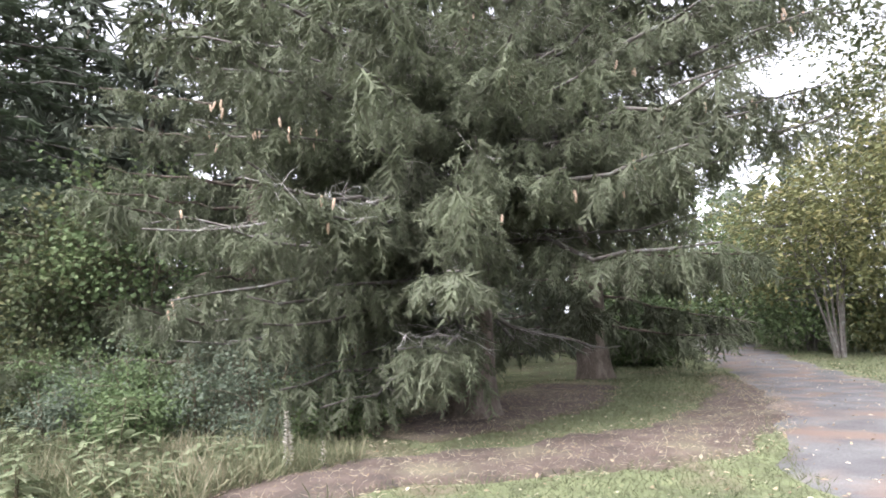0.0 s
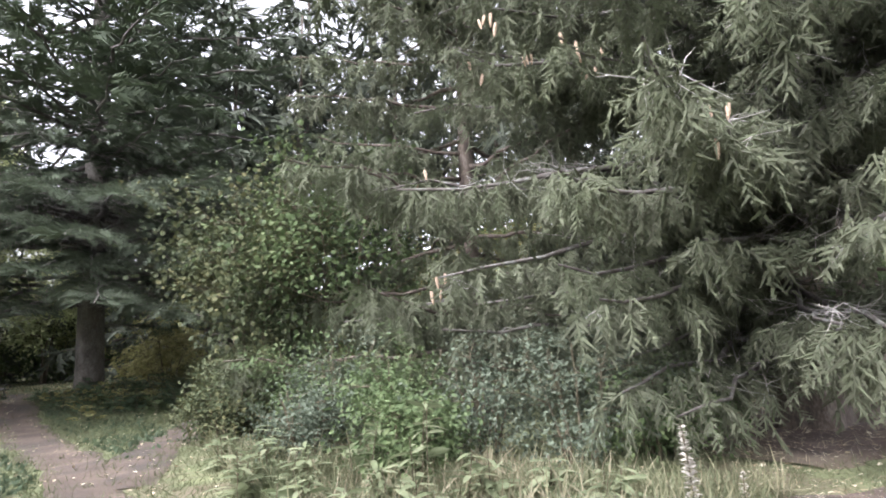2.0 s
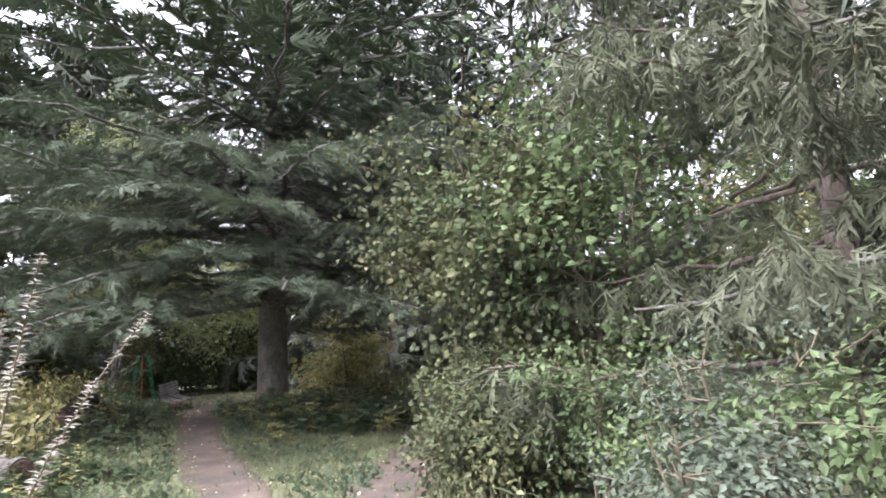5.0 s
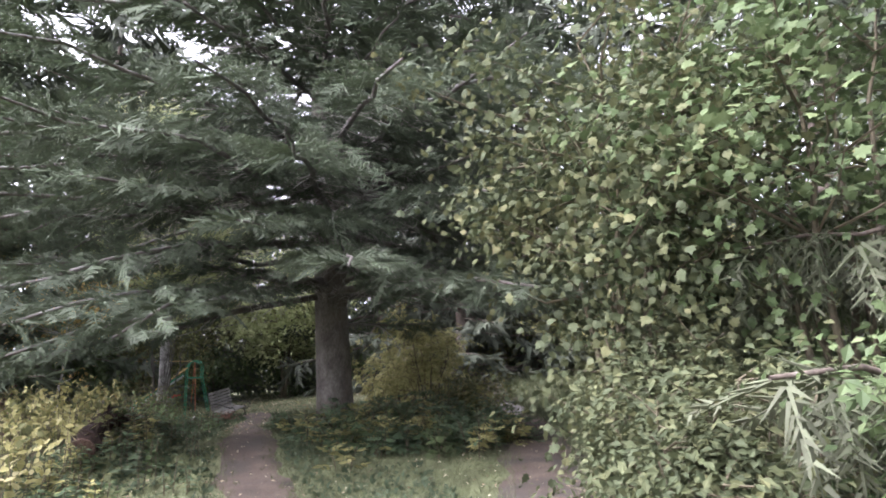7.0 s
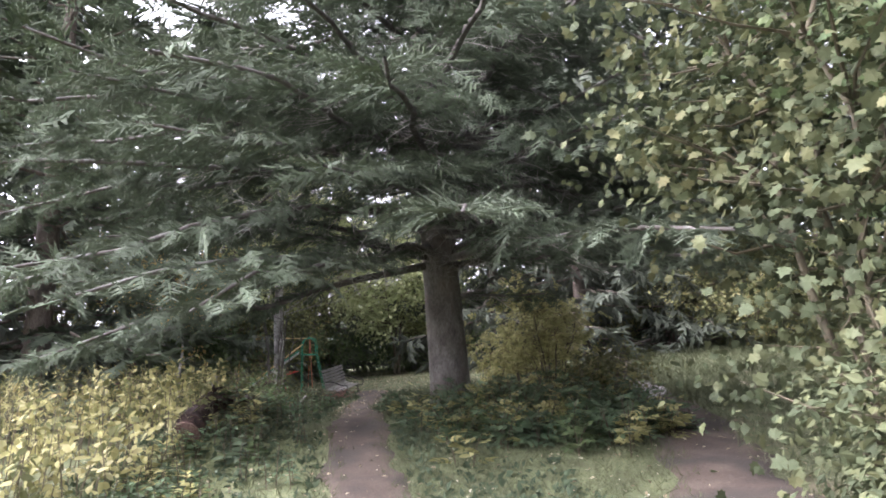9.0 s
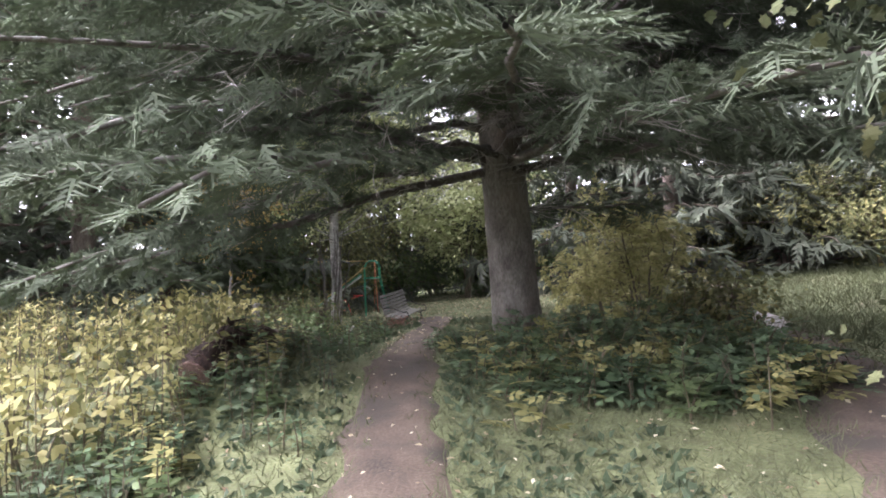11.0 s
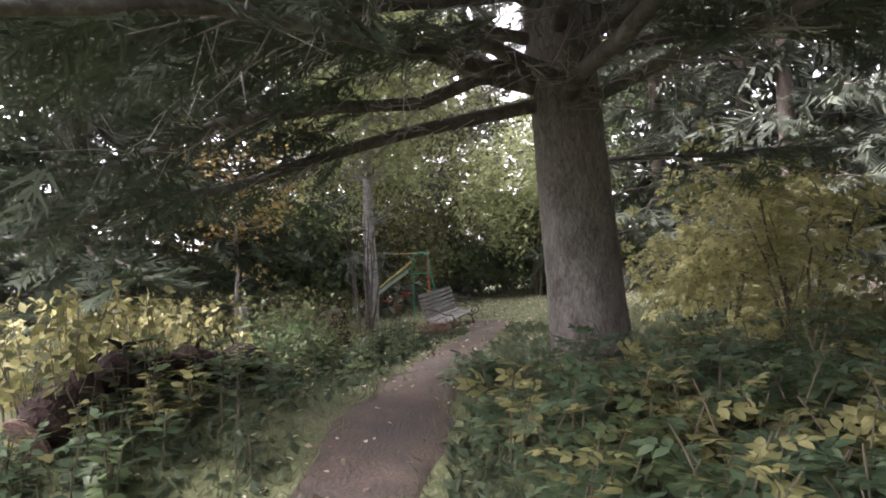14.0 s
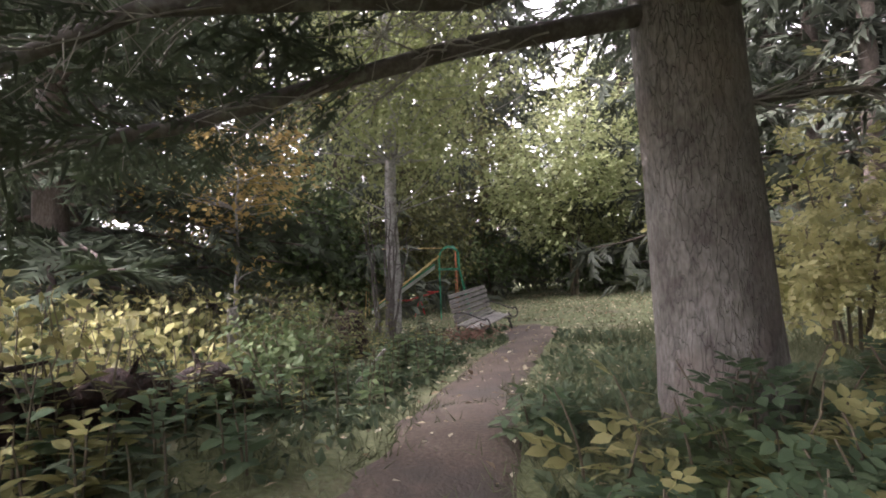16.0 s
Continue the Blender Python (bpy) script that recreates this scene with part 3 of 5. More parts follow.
def broadleaf(name, x, y, height, radius, label, seed, leaf, size, material, clumps=60, per=40, stems=5, trunk=0.04, low=0.15, spread=0.22, bark=None,
              category="shrub", group="", upness=0.9, squash=1.0, wood_label="", hollow=0.35, clear=1.25, wild=0.6):
    """A shrub or broad-leaved tree: forking stems, twigs to each clump, and leaves on them."""
    r = np.random.default_rng(seed)
    z0 = gz(x, y)
    tree = thing(name, (x, y, z0), label, category, group)
    wood, crown = Mass(), Mass()
    heads = []
    bark = bark or STEM
    for k in range(stems):
        t = k * 2.4 + r.uniform(-0.5, 0.5)
        lean = r.uniform(0.15, 0.55) * radius if stems > 1 else r.uniform(0, 0.08) * radius
        top = height * r.uniform(0.72, 0.95)
        s = np.linspace(0, 1, 9)
        out = np.array((math.cos(t), math.sin(t), 0))
        line = out * (0.05 * stems ** 0.5 + lean * s ** 1.4)[:, None] + np.array((0, 0, 1.0)) * (top * s)[:, None]
        line[1:] += r.normal(0, 0.015 * height, (8, 3)) * s[1:, None]
        line[0, 2] = -0.1
        pole = Mass()
        pole.tube(line, trunk * (1 - 0.85 * s) + 0.004, 8)
        part("trunk" if stems == 1 else "stem", pole, bark, tree, wood_label, True)
        heads.append(line)
    heads = np.array(heads)
    u = unit(r.normal(size=(clumps, 3)))
    rad = hollow + (1 - hollow) * r.random(clumps) ** 0.45
    c = u * rad[:, None] * (radius, radius, (height * (1 - low)) / 2)
    c *= (1 + 0.22 * r.normal(size=clumps))[:, None].clip(0.6, 1.35)
    c[:, 2] = c[:, 2] * squash + height * (low + (1 - low) / 2)
    c[:, 2] = c[:, 2].clip(0.08, height * 1.12)
    out = unit(c - (0, 0, height * 0.45))
    keep = off_way(c + (x, y, z0)) > clear + spread
    c, out = c[keep], out[keep]
    for p in c:
        flat = heads.reshape(-1, 3)
        d = np.linalg.norm(flat - p, axis=1) + np.where(flat[:, 2] > p[2] * 1.02, 1.0, 0) * 0.6
        o = flat[d.argmin()]
        mid = (o + p) / 2 + r.normal(0, 0.06, 3) * radius * 0.4
        wood.tube([o, mid, p], [min(trunk * 0.32, 0.012) + 0.003, min(trunk * 0.2, 0.008) + 0.003, 0.003], 4)
    n = len(c) * per
    idx = np.repeat(np.arange(len(c)), per)
    at = c[idx] + r.normal(size=(n, 3)) * spread * np.array((1, 1, 0.75))
    good = at[:, 2] > 0.03
    at, idx = at[good], idx[good]
    ax = leaf_axes(len(at), out[idx], r, upness, wild)
    crown.scatter(leaf, *ax, at, size * r.uniform(0.6, 1.25, len(at)))
    part("twigwork", wood, bark, tree, kind="stuff")
    part("foliage", crown, material, tree, kind="stuff")
    return tree


def herb(name, x, y, height, leaves, leaf, size, material, label, seed, category="plant", group="", stems=1, lean=0.1):
    """An upright herb: stems with leaves set spirally, larger below."""
    r = np.random.default_rng(seed)
    z0 = gz(x, y)
    plant = thing(name, (x, y, z0), label, category, group)
    crown = Mass()
    for k in range(stems):
        t = r.uniform(0, 6.28)
        s = np.linspace(0, 1, 6)
        tip = height * r.uniform(0.7, 1.05)
        base = r.normal(0, 0.05 * stems ** 0.5, 2) * (stems > 1)
        line = np.stack([base[0] + lean * height * math.cos(t) * s ** 2, base[1] + lean * height * math.sin(t) * s ** 2, tip * s - 0.03], 1)
        stalk = Mass()
        stalk.tube(line, 0.006 * (1 - 0.7 * s) + 0.002, 5)
        part("stem", stalk, STEM, plant)
        q = np.sort(r.uniform(0.12, 1, leaves))
        at = np.stack([np.interp(q, s, line[:, i]) for i in range(3)], 1)
        a = np.arange(leaves) * 2.4 + t
        x_ = np.stack([np.cos(a), np.sin(a), r.uniform(-0.1, 0.6, leaves)], 1)
        ax = frames_of(x_, np.array((0, 0, 1.0)) + 0.3 * r.normal(size=(leaves, 3)))
        crown.scatter(leaf, *ax, at, size * (1.15 - 0.6 * q) * r.uniform(0.8, 1.2, leaves))
    part("foliage", crown, material, plant, kind="stuff")
    return plant


def field(name, label, inside, box, count, height, material, seed, template=BLADE, upright=1.6, category="grass", wide=1.0, sink=0.0, patchy=0.0):
    """Uncounted small plants over a piece of ground."""
    r = np.random.default_rng(seed)
    p = np.stack([r.uniform(box[0], box[2], count * 3), r.uniform(box[1], box[3], count * 3)], 1)
    ok = inside(p[:, 0], p[:, 1])
    if patchy:
        ok &= (np.sin(p[:, 0] * 2.1 + seed) * np.sin(p[:, 1] * 1.7 + 2 * seed) + 0.6 * np.sin(p[:, 0] * 5.3) * np.sin(p[:, 1] * 4.7)) > r.uniform(-1.2, 1.2 * patchy, len(p))
    p = p[ok][:count]
    n = len(p)
    at = np.stack([p[:, 0], p[:, 1], ground_z(p[:, 0], p[:, 1]) - sink], 1)
    x = unit(np.stack([r.normal(size=n), r.normal(size=n), np.abs(r.normal(upright, 0.5, n))], 1))
    ax = frames_of(x, r.normal(size=(n, 3)))
    mass = Mass()
    y = ax[1] * wide
    mass.scatter(template, ax[0], y, ax[2], at, height * r.uniform(0.5, 1.3, n))
    return lone(name, mass, material, label, category, kind="stuff")


def fallen(name, label, inside, box, count, size, seed, material=None):
    """Fallen leaves lying on the ground."""
    r = np.random.default_rng(seed)
    p = np.stack([r.uniform(box[0], box[2], count * 3), r.uniform(box[1], box[3], count * 3)], 1)
    p = p[inside(p[:, 0], p[:, 1])][:count]
    n = len(p)
    at = np.stack([p[:, 0], p[:, 1], ground_z(p[:, 0], p[:, 1]) + 0.022], 1)
    z = unit(np.array((0, 0, 1.0)) + 0.35 * r.normal(size=(n, 3)))
    x = unit(np.cross(z, r.normal(size=(n, 3))))
    mass = Mass()
    mass.scatter(SMALL, x, np.cross(z, x), z, at, size * r.uniform(0.6, 1.4, n))
    return lone(name, mass, material or LITTER, label, "leaves", kind="stuff")


def along(pts, n):
    """A smooth line through plan points (x, y, half width)."""
    p = np.array(pts, float)
    s = np.r_[0, np.cumsum(np.hypot(*np.diff(p[:, :2], axis=0).T))]
    t = np.linspace(0, s[-1], n)
    q = np.stack([np.interp(t, s, p[:, k]) for k in range(3)], 1)
    for _ in range(int(n / 12)):
        q[1:-1] = (q[:-2] + 2 * q[1:-1] + q[2:]) / 4
    return q


def near_line(line, extra=0.0):
    def inside(x, y):
        d = np.full(np.shape(x), 1e9)
        for cx, cy, w in line[::3]:
            d = np.minimum(d, np.hypot(x - cx, y - cy) - w - extra)
        return d < 0
    return inside


def trodden(name, label, line, material, seed, lift=0.02, category="path"):
    """A path: a strip that follows the ground, its ragged edges dipping under the grass."""
    n, m = len(line), 13
    d = unit(np.gradient(line[:, :2], axis=0))
    v = []
    for k in range(n):
        w = line[k, 2]
        lw = w * (1 + 0.45 * noise.noise((k * 0.23, seed, 0)) + 0.18 * noise.noise((k * 0.9, seed, 3)))
        rw = w * (1 + 0.45 * noise.noise((k * 0.23, seed, 7)) + 0.18 * noise.noise((k * 0.9, seed, 9)))
        for j in range(m):
            u = j / (m - 1) * 2 - 1
            off = u * (lw if u < 0 else rw)
            px, py = line[k, 0] - d[k, 1] * off, line[k, 1] + d[k, 0] * off
            edge = max(0.0, (abs(u) - 0.72) / 0.28)
            v.append((px, py, gz(px, py) + lift - 0.05 * edge ** 1.5 + 0.012 * noise.noise((px * 2, py * 2, seed))))
    i, j = np.meshgrid(np.arange(n - 1), np.arange(m - 1), indexing="ij")
    a = i * m + j
    mass = Mass()
    mass.add(v, np.concatenate([np.stack([a, a + m, a + 1], -1).reshape(-1, 3), np.stack([a + 1, a + m, a + m + 1], -1).reshape(-1, 3)]))
    return lone(name, mass, material, label, category, kind="structure", smooth=True)


# ---- ground, road and paths ----
u = np.linspace(-1, 1, 211)
gx, gy = np.meshgrid(-7 + 21 * u + 1100 * u ** 9, 13 + 21 * u + 1100 * u ** 9, indexing="ij")
gm = Mass()
i, j = np.meshgrid(np.arange(210), np.arange(210), indexing="ij")
a = i * 211 + j
gm.add(np.stack([gx.ravel(), gy.ravel(), ground_z(gx.ravel(), gy.ravel())], 1),
       np.concatenate([np.stack([a, a + 211, a + 1], -1).reshape(-1, 3), np.stack([a + 1, a + 211, a + 212], -1).reshape(-1, 3)]))
lone("ground", gm, SOIL, "grassy earth with brown patches under the trees", "ground", kind="structure", smooth=True)

LEFT_PATH = along([(-6.3, 6.4, 0.35), (-8.6, 8.5, 0.42), (-10.5, 9.9, 0.46), (-12.4, 11.3, 0.46), (-14.5, 13.0, 0.44), (-16.4, 14.6, 0.42), (-17.8, 16.0, 0.4), (-18.8, 17.2, 0.3)], 90)
RIGHT_PATH = along([(-6.9, 7.3, 0.4), (-8.2, 9.4, 0.5), (-9.2, 12.4, 0.6), (-10.7, 15.6, 0.6), (-12.4, 18.5, 0.55), (-14.4, 22.0, 0.5), (-17.0, 27.0, 0.5)], 100)
ROAD = along([(1.5, -4.0, 1.5), (3.2, 1.5, 1.5), (4.9, 6.0, 1.5), (7.0, 10.5, 1.5), (9.0, 15.5, 1.5), (10.9, 21.0, 1.5), (13.0, 27.0, 1.5), (15.5, 33.0, 1.5), (20.0, 41.0, 1.5)], 120)
NEEDLES = along([(7.2, 15.5, 0.35), (5.9, 11.8, 0.5), (4.3, 8.9, 0.75), (2.6, 7.0, 0.95), (0.9, 6.5, 0.95), (-0.7, 6.3, 0.7), (-1.6, 5.0, 0.8), (-1.4, 2.5, 0.9)], 90)
UNDER = along([(3.2, 14.5, 1.2), (1.8, 11.5, 1.5), (0.2, 9.2, 1.3), (-0.6, 8.0, 0.6)], 50)
BARE = along([(-18.6, 17.0, 0.35), (-19.4, 17.6, 0.6), (-20.3, 18.2, 0.3)], 24)
trodden("dirt_path", "narrow trodden brown dirt path through grass", LEFT_PATH, DIRT, 3)
trodden("side_path", "dark trodden earth path curving past the maple", RIGHT_PATH, DIRT, 11)
trodden("road", "grey gravel lane strewn with needles and leaves", ROAD, GRAVEL, 5, category="road")
trodden("needle_litter", "brown strip of fallen spruce needles beside the lane", NEEDLES, NEEDLEBED, 8, lift=0.03, category="ground")
trodden("bare_earth", "bare shaded earth under the spruce boughs", UNDER, NEEDLEBED, 9, lift=0.025, category="ground")
trodden("bare_patch", "worn bare patch in the lawn by the bench", BARE, DIRT, 13, lift=0.022, category="ground")
on_paths = [near_line(LEFT_PATH, -0.17), near_line(RIGHT_PATH, -0.22), near_line(ROAD, -0.15), near_line(NEEDLES, -0.25), near_line(BARE, -0.1), near_line(UNDER, -0.3)]


def free(x, y):
    ok = np.ones(np.shape(x), bool)
    for f in on_paths:
        ok &= ~f(x, y)
    return ok


def left_of_path(x, y):
    """Metres to the left of the dirt path."""
    return (x + 12.4) * -0.66 + (y - 11.3) * -0.75


# ---- the big spruce and its neighbour ----
TO_WALK = unit(np.array((-0.6, -0.8, 0)))
r = np.random.default_rng(61)
SKIRT = [(1.5 + 0.62 * k + r.uniform(-0.3, 0.3), -172 + 23 * m + 11 * (k % 2) + r.uniform(-9, 9), min(3.3 + 0.5 * k, 4.9) * r.uniform(0.75, 1.12), -0.46 + 0.025 * k + r.uniform(-0.08, 0.08), 0.15)
         for k in range(9) for m in range(4 if k < 3 else 6)]
LANEWARD = [(3.5 + 0.5 * k + r.uniform(-0.25, 0.25), -46 + 26 * m + 12 * (k % 2) + r.uniform(-7, 7), min(3.7 + 0.5 * k, 5.9) * r.uniform(0.85, 1.06), -0.32 + r.uniform(-0.06, 0.06), 0.22) for k in range(12) for m in range(2)]
LEAVING = [(6.2 + 0.45 * k, 155 + 19 * (k * 2 % 3) + r.uniform(-5, 5), 5.2, -0.14, 0.02) for k in range(6)]
OVER_FOOT = [(3.3 + 0.22 * k, -112 + 9.5 * k + r.uniform(-4, 4), r.uniform(2.7, 3.9), -0.3, 0.1) for k in range(10)]
FACING = unit(np.array((-0.3, -0.95, 0)))
spruce, tips, tip_ways = conifer(
    "spruce_tree", 0.5, 10.0, 17.0, 5.0, 1.6, 80, "old green Norway spruce with hanging boughs and cones", 21, SPRUCE_SPRAY, SPRUCE, DARKBARK, (0.42, 0.05),
    hang=0.74, slope=(-0.34, 0.16), spray=0.41, step=0.2, side=0.95, bare=0.1, fine=8.0, face=FACING, limb_bark=LICHEN, shrink=0.6, back=0.12, dead=5,
    skip=lambda h, t, length: h < 3.2 and math.cos(t) > 0.22 and math.sin(t) < 0.4, top=SPRUCE_TOP, change=6.0,
    aim=SKIRT + LANEWARD + LEAVING + OVER_FOOT + [(3.1, 174, 6.6, -0.35, 0.13), (5.9, -147, 4.3, -0.2, 0.02), (5.6, -150, 4.1, -0.22, 0.02), (3.3, -155, 4.7, -0.5, 0.17),
                                      # last four: low back limbs, added to block light behind the trunk
                                      (3.9, -93, 3.8, -0.45, 0.17), (3.7, -114, 4.2, -0.45, 0.15), (1.9, 60, 3.4, -0.3, 0.1), (2.3, 100, 3.6, -0.3, 0.1), (1.8, 20, 3.0, -0.3, 0.1), (2.6, 140, 3.8, -0.3, 0.1)])
conifer("spruce_tree", -3.9, 11.8, 14.0, 3.9, 0.8, 74, "slimmer spruce standing behind the roadside thicket", 26, SPRUCE_SPRAY, SPRUCE, DARKBARK, (0.2, 0.03),
        hang=0.74, slope=(-0.2, 0.05), spray=0.48, step=0.19, side=0.95, bare=0.1, face=TO_WALK, shrink=0.55, back=0.15, fine=8.0, top=SPRUCE_TOP, change=7.5)
conifer("spruce_tree", 4.2, 16.4, 19.0, 4.6, 1.6, 60, "tall dark spruce beside the lane with low boughs", 22, SPRUCE_SPRAY, SPRUCE, DARKBARK, (0.46, 0.05),
        hang=0.7, slope=(-0.3, 0.12), spray=0.7, step=0.3, side=1.3, bare=0.12, face=FACING, shrink=0.6, back=0.1, fine=6.0, top=SPRUCE_TOP, change=1.0)
# ---- the big fir by the dirt path ----
def fir_tiers():
    """Long boughs all round the sunny sides, the lowest hanging nearest the ground over the meadow."""
    rr = np.random.default_rng(62)
    for tier, (h, tip) in enumerate([(2.55, 1.45), (3.1, 2.0), (3.7, 2.7), (4.4, 3.5)]):
        for k in range(16):
            b = -178 + 16 * k + 6 * (tier % 2) + rr.uniform(-4, 4)
            low = 0.55 * soft_step((-68 - b) / 6) * (tier < 2)
            high = 0.45 * soft_step((b + 25) / 8) * (tier < 2)
            length = rr.uniform(5.4, 6.6) if b < -20 else rr.uniform(4.6, 5.6)
            if (tier == 0 and -66 < b < -38) or (tier < 3 and b < -126) or (tier == 1 and k % 2) or (tier == 0 and b > 20):
                continue
            fall = (tip - low + high + rr.uniform(-0.2, 0.2) - h) / length
            arch = rr.uniform(0.02, 0.26)
            yield h + rr.uniform(-0.4, 0.35), b, length, fall + arch, -arch


conifer("fir_tree", -14.15, 14.7, 18.0, 6.0, 4.7, 120, "large fir with a grey trunk and spreading flat boughs", 23, FIR_SPRAY, FIR, BARK, (0.335, 0.10), lean=(-0.035, -0.04),
        hang=0.08, slope=(-0.2, 0.03), spray=0.35, step=0.18, side=1.15, bare=0.3, inner=4.9, face=unit(np.array((0.6, -0.8, 0))), limb_bark=LICHEN, detail=(72, 170), shrink=0.42, back=0.5, dead=6, fine=6.6, flare=0.18, top=FIR_TOP, change=4.6,
        aim=list(fir_tiers()) + [(2.35, -104, 5.0, 0.2, -0.24), (2.8, -118, 5.2, 0.14, -0.24), (1.75, 48, 2.0, 0.02, -0.04), (3.3, -54, 5.3, -0.1, -0.1), (3.6, -47, 4.2, -0.2, -0.05)])
conifer("fir_tree", -23.0, 11.0, 16.0, 4.6, 0.9, 90, "dark dense fir behind the yellow meadow", 24, FIR_SPRAY, FIR, DARKBARK, (0.3, 0.05),
        hang=0.1, slope=(-0.26, 0.04), spray=0.55, step=0.24, side=1.4, bare=0.06, fine=6.0, face=unit(np.array((0.8, -0.1, 0))), shrink=0.65, top=FIR_TOP, change=0.5)

for k, (x, y, h, reach, low) in enumerate([(-33, 21, 19, 5, 1.8), (-34, 27, 18, 5, 2), (-31, 33, 19, 5, 2), (-25, 35, 18, 5, 2), (-19, 36, 17, 4.5, 2), (-28, 8, 18, 5, 1.5),
                                          (-26, 2, 18, 5, 1.5), (-37, 24, 21, 5, 2), (-28, 37, 21, 5, 2), (-34, 14, 20, 5, 1), (-38, 31, 20, 5, 1), (-33, 37, 20, 5, 1), (-22, 40, 20, 5, 1), (-36, 18, 19, 5, 0.8), (-32, 10, 18, 5, 0.8), (-13, 38, 18, 5, 1), (-29.5, 11.0, 17, 4, 0.5), (-29.0, 18.0, 19, 4.2, 1.0), (-20.5, 29.0, 22, 4.5, 0.8), (-17, 33, 26, 6, 1.5), (-13.5, 36, 27, 6, 1.5), (-11, 32, 24, 5, 1.5), (1.5, 22.5, 15, 4, 0.6), (6.5, 28.0, 16, 4, 0.6), (-1.5, 25.5, 15, 4, 0.6), (-8, 34, 24, 5, 1), (-5, 30, 22, 5, 1), (-1, 31, 22, 5, 1), (-18.5, 27.5, 18, 4, 0.6), (-23, 28.0, 20, 4.5, 0.6), (-16, 30, 20, 4.5, 0.6)]):
    conifer("far_conifer", x, y, h, reach, low * 0.5, 52, "dark conifer at the edge of the wood", 40 + k, FAR_SPRAY, DARKFIR, DARKBARK, (0.28, 0.05), hang=0.5, slope=(-0.2, 0.05),
            spray=1.1, step=0.58, side=1.9, bare=0.08, face=unit(np.array((-10.0 - x, 8.0 - y, 0))), detail=(10, 16), shrink=0.7, back=0.2, far=True)

# ---- the wood beyond, far off all round ----
wood_far = Mass()
r = np.random.default_rng(77)
COARSE = needle_spray(4, 0.11, 0, 0.1, 0.1, True, 9, 0.5)
for k in range(90):
    t = k / 90 * 2 * math.pi
    d = r.uniform(44, 62)
    x, y = -8 + d * math.cos(t), 14 + d * math.sin(t)
    h, z = r.uniform(13, 20), gz(x, y)
    n = 56
    q = r.random(n) ** 1.7
    a = r.uniform(0, 2 * math.pi, n)
    rad = (1 - q) ** 0.8 * 2.2
    at = np.stack([x + rad * np.cos(a), y + rad * np.sin(a), z + 0.6 + q * h], 1)
    way = np.stack([np.cos(a), np.sin(a), np.full(n, -0.5)], 1)
    wood_far.scatter(COARSE, *frames_of(way, r.normal(size=(n, 3))), at, r.uniform(2.4, 3.8, n))
lone("far_wood", wood_far, DARKFIR, "dark wall of conifer wood in the distance", "woodland", kind="stuff")

# ---- cones ----
cm = Mass()
cone_v = []
sides = 8
for k in range(15):
    q = k / 14
    r = 0.021 * math.sin(math.pi * min(1, 0.18 + 0.8 * q)) ** 0.6 * (1.0 if k % 2 else 0.82)
    for m in range(sides):
        t = (m + 0.5 * (k % 2)) * 2 * math.pi / sides
        cone_v.append((r * math.cos(t), r * math.sin(t), -0.14 * q))
cone_f = []
for k in range(14):
    for m in range(sides):
        a0, a1, b0, b1 = k * sides + m, k * sides + (m + 1) % sides, (k + 1) * sides + m, (k + 1) * sides + (m + 1) % sides
        cone_f += [(a0, b0, a1), (a1, b0, b1)]
cm.add(cone_v, cone_f)
cone_mesh = cm.mesh("cone", CONE, True)
r = np.random.default_rng(5)
origin = np.array((0.5, 10.0, gz(0.5, 10.0)))
near = [(-1.21, 6.18, 2.95), (-1.12, 6.1, 3.18), (-1.25, 6.05, 3.2), (0.31, 6.28, 3.12), (0.42, 6.25, 3.12), (0.72, 6.25, 3.0), (-3.71, 7.99, 2.35), (-3.6, 7.95, 2.38), (-3.78, 8.05, 2.2), (-3.65, 8.0, 2.2),
        (2.35, 6.55, 3.75), (2.45, 6.5, 3.85), (2.2, 6.6, 3.4), (1.6, 6.5, 3.35), (-2.96, 7.2, 4.9), (-2.9, 7.25, 4.95), (-3.02, 7.18, 4.85), (-2.85, 7.2, 4.8)]
high = tips[(tips[:, 2] > 3.6) & (np.linalg.norm(tips[:, :2] - origin[:2], axis=1) > 3.0)]
picks = high[r.permutation(len(high))[:26]]
spots = list(near)
for p in picks:
    for _ in range(3):
        spots.append(tuple(p + r.normal(0, 0.09, 3)))
for p in spots:
    p = np.array(p)
    if p[1] > 11:
        continue
    ob = new("cone", cone_mesh)
    ob.parent = spruce
    ob.matrix_basis = pose(*(p - origin), r.uniform(-14, 14), r.uniform(-14, 14), r.uniform(0, 360)) @ Matrix.Scale(float(r.uniform(0.85, 1.15)), 4)

# ---- dead twigs on the boughs ----
dm = Mass()
sel = tips[(tips[:, 2] < 4.0) & (tips[:, 1] < 9.8)]
for p in np.concatenate([np.array([(-0.4, 6.72, 1.72)]), sel[r.permutation(len(sel))[:70]]]):
    for _ in range(6):
        d = unit(r.normal(size=3) + (0, -0.3, -0.6))
        e = p + d * r.uniform(0.12, 0.4)
        dm.tube([p - origin, (p + e) / 2 + r.normal(0, 0.03, 3) - origin, e - origin], [0.004, 0.003, 0.0015], 4)
part("dead_branchwork", dm, DEADTWIG, spruce, "pale dead bare twigs", kind="stuff")

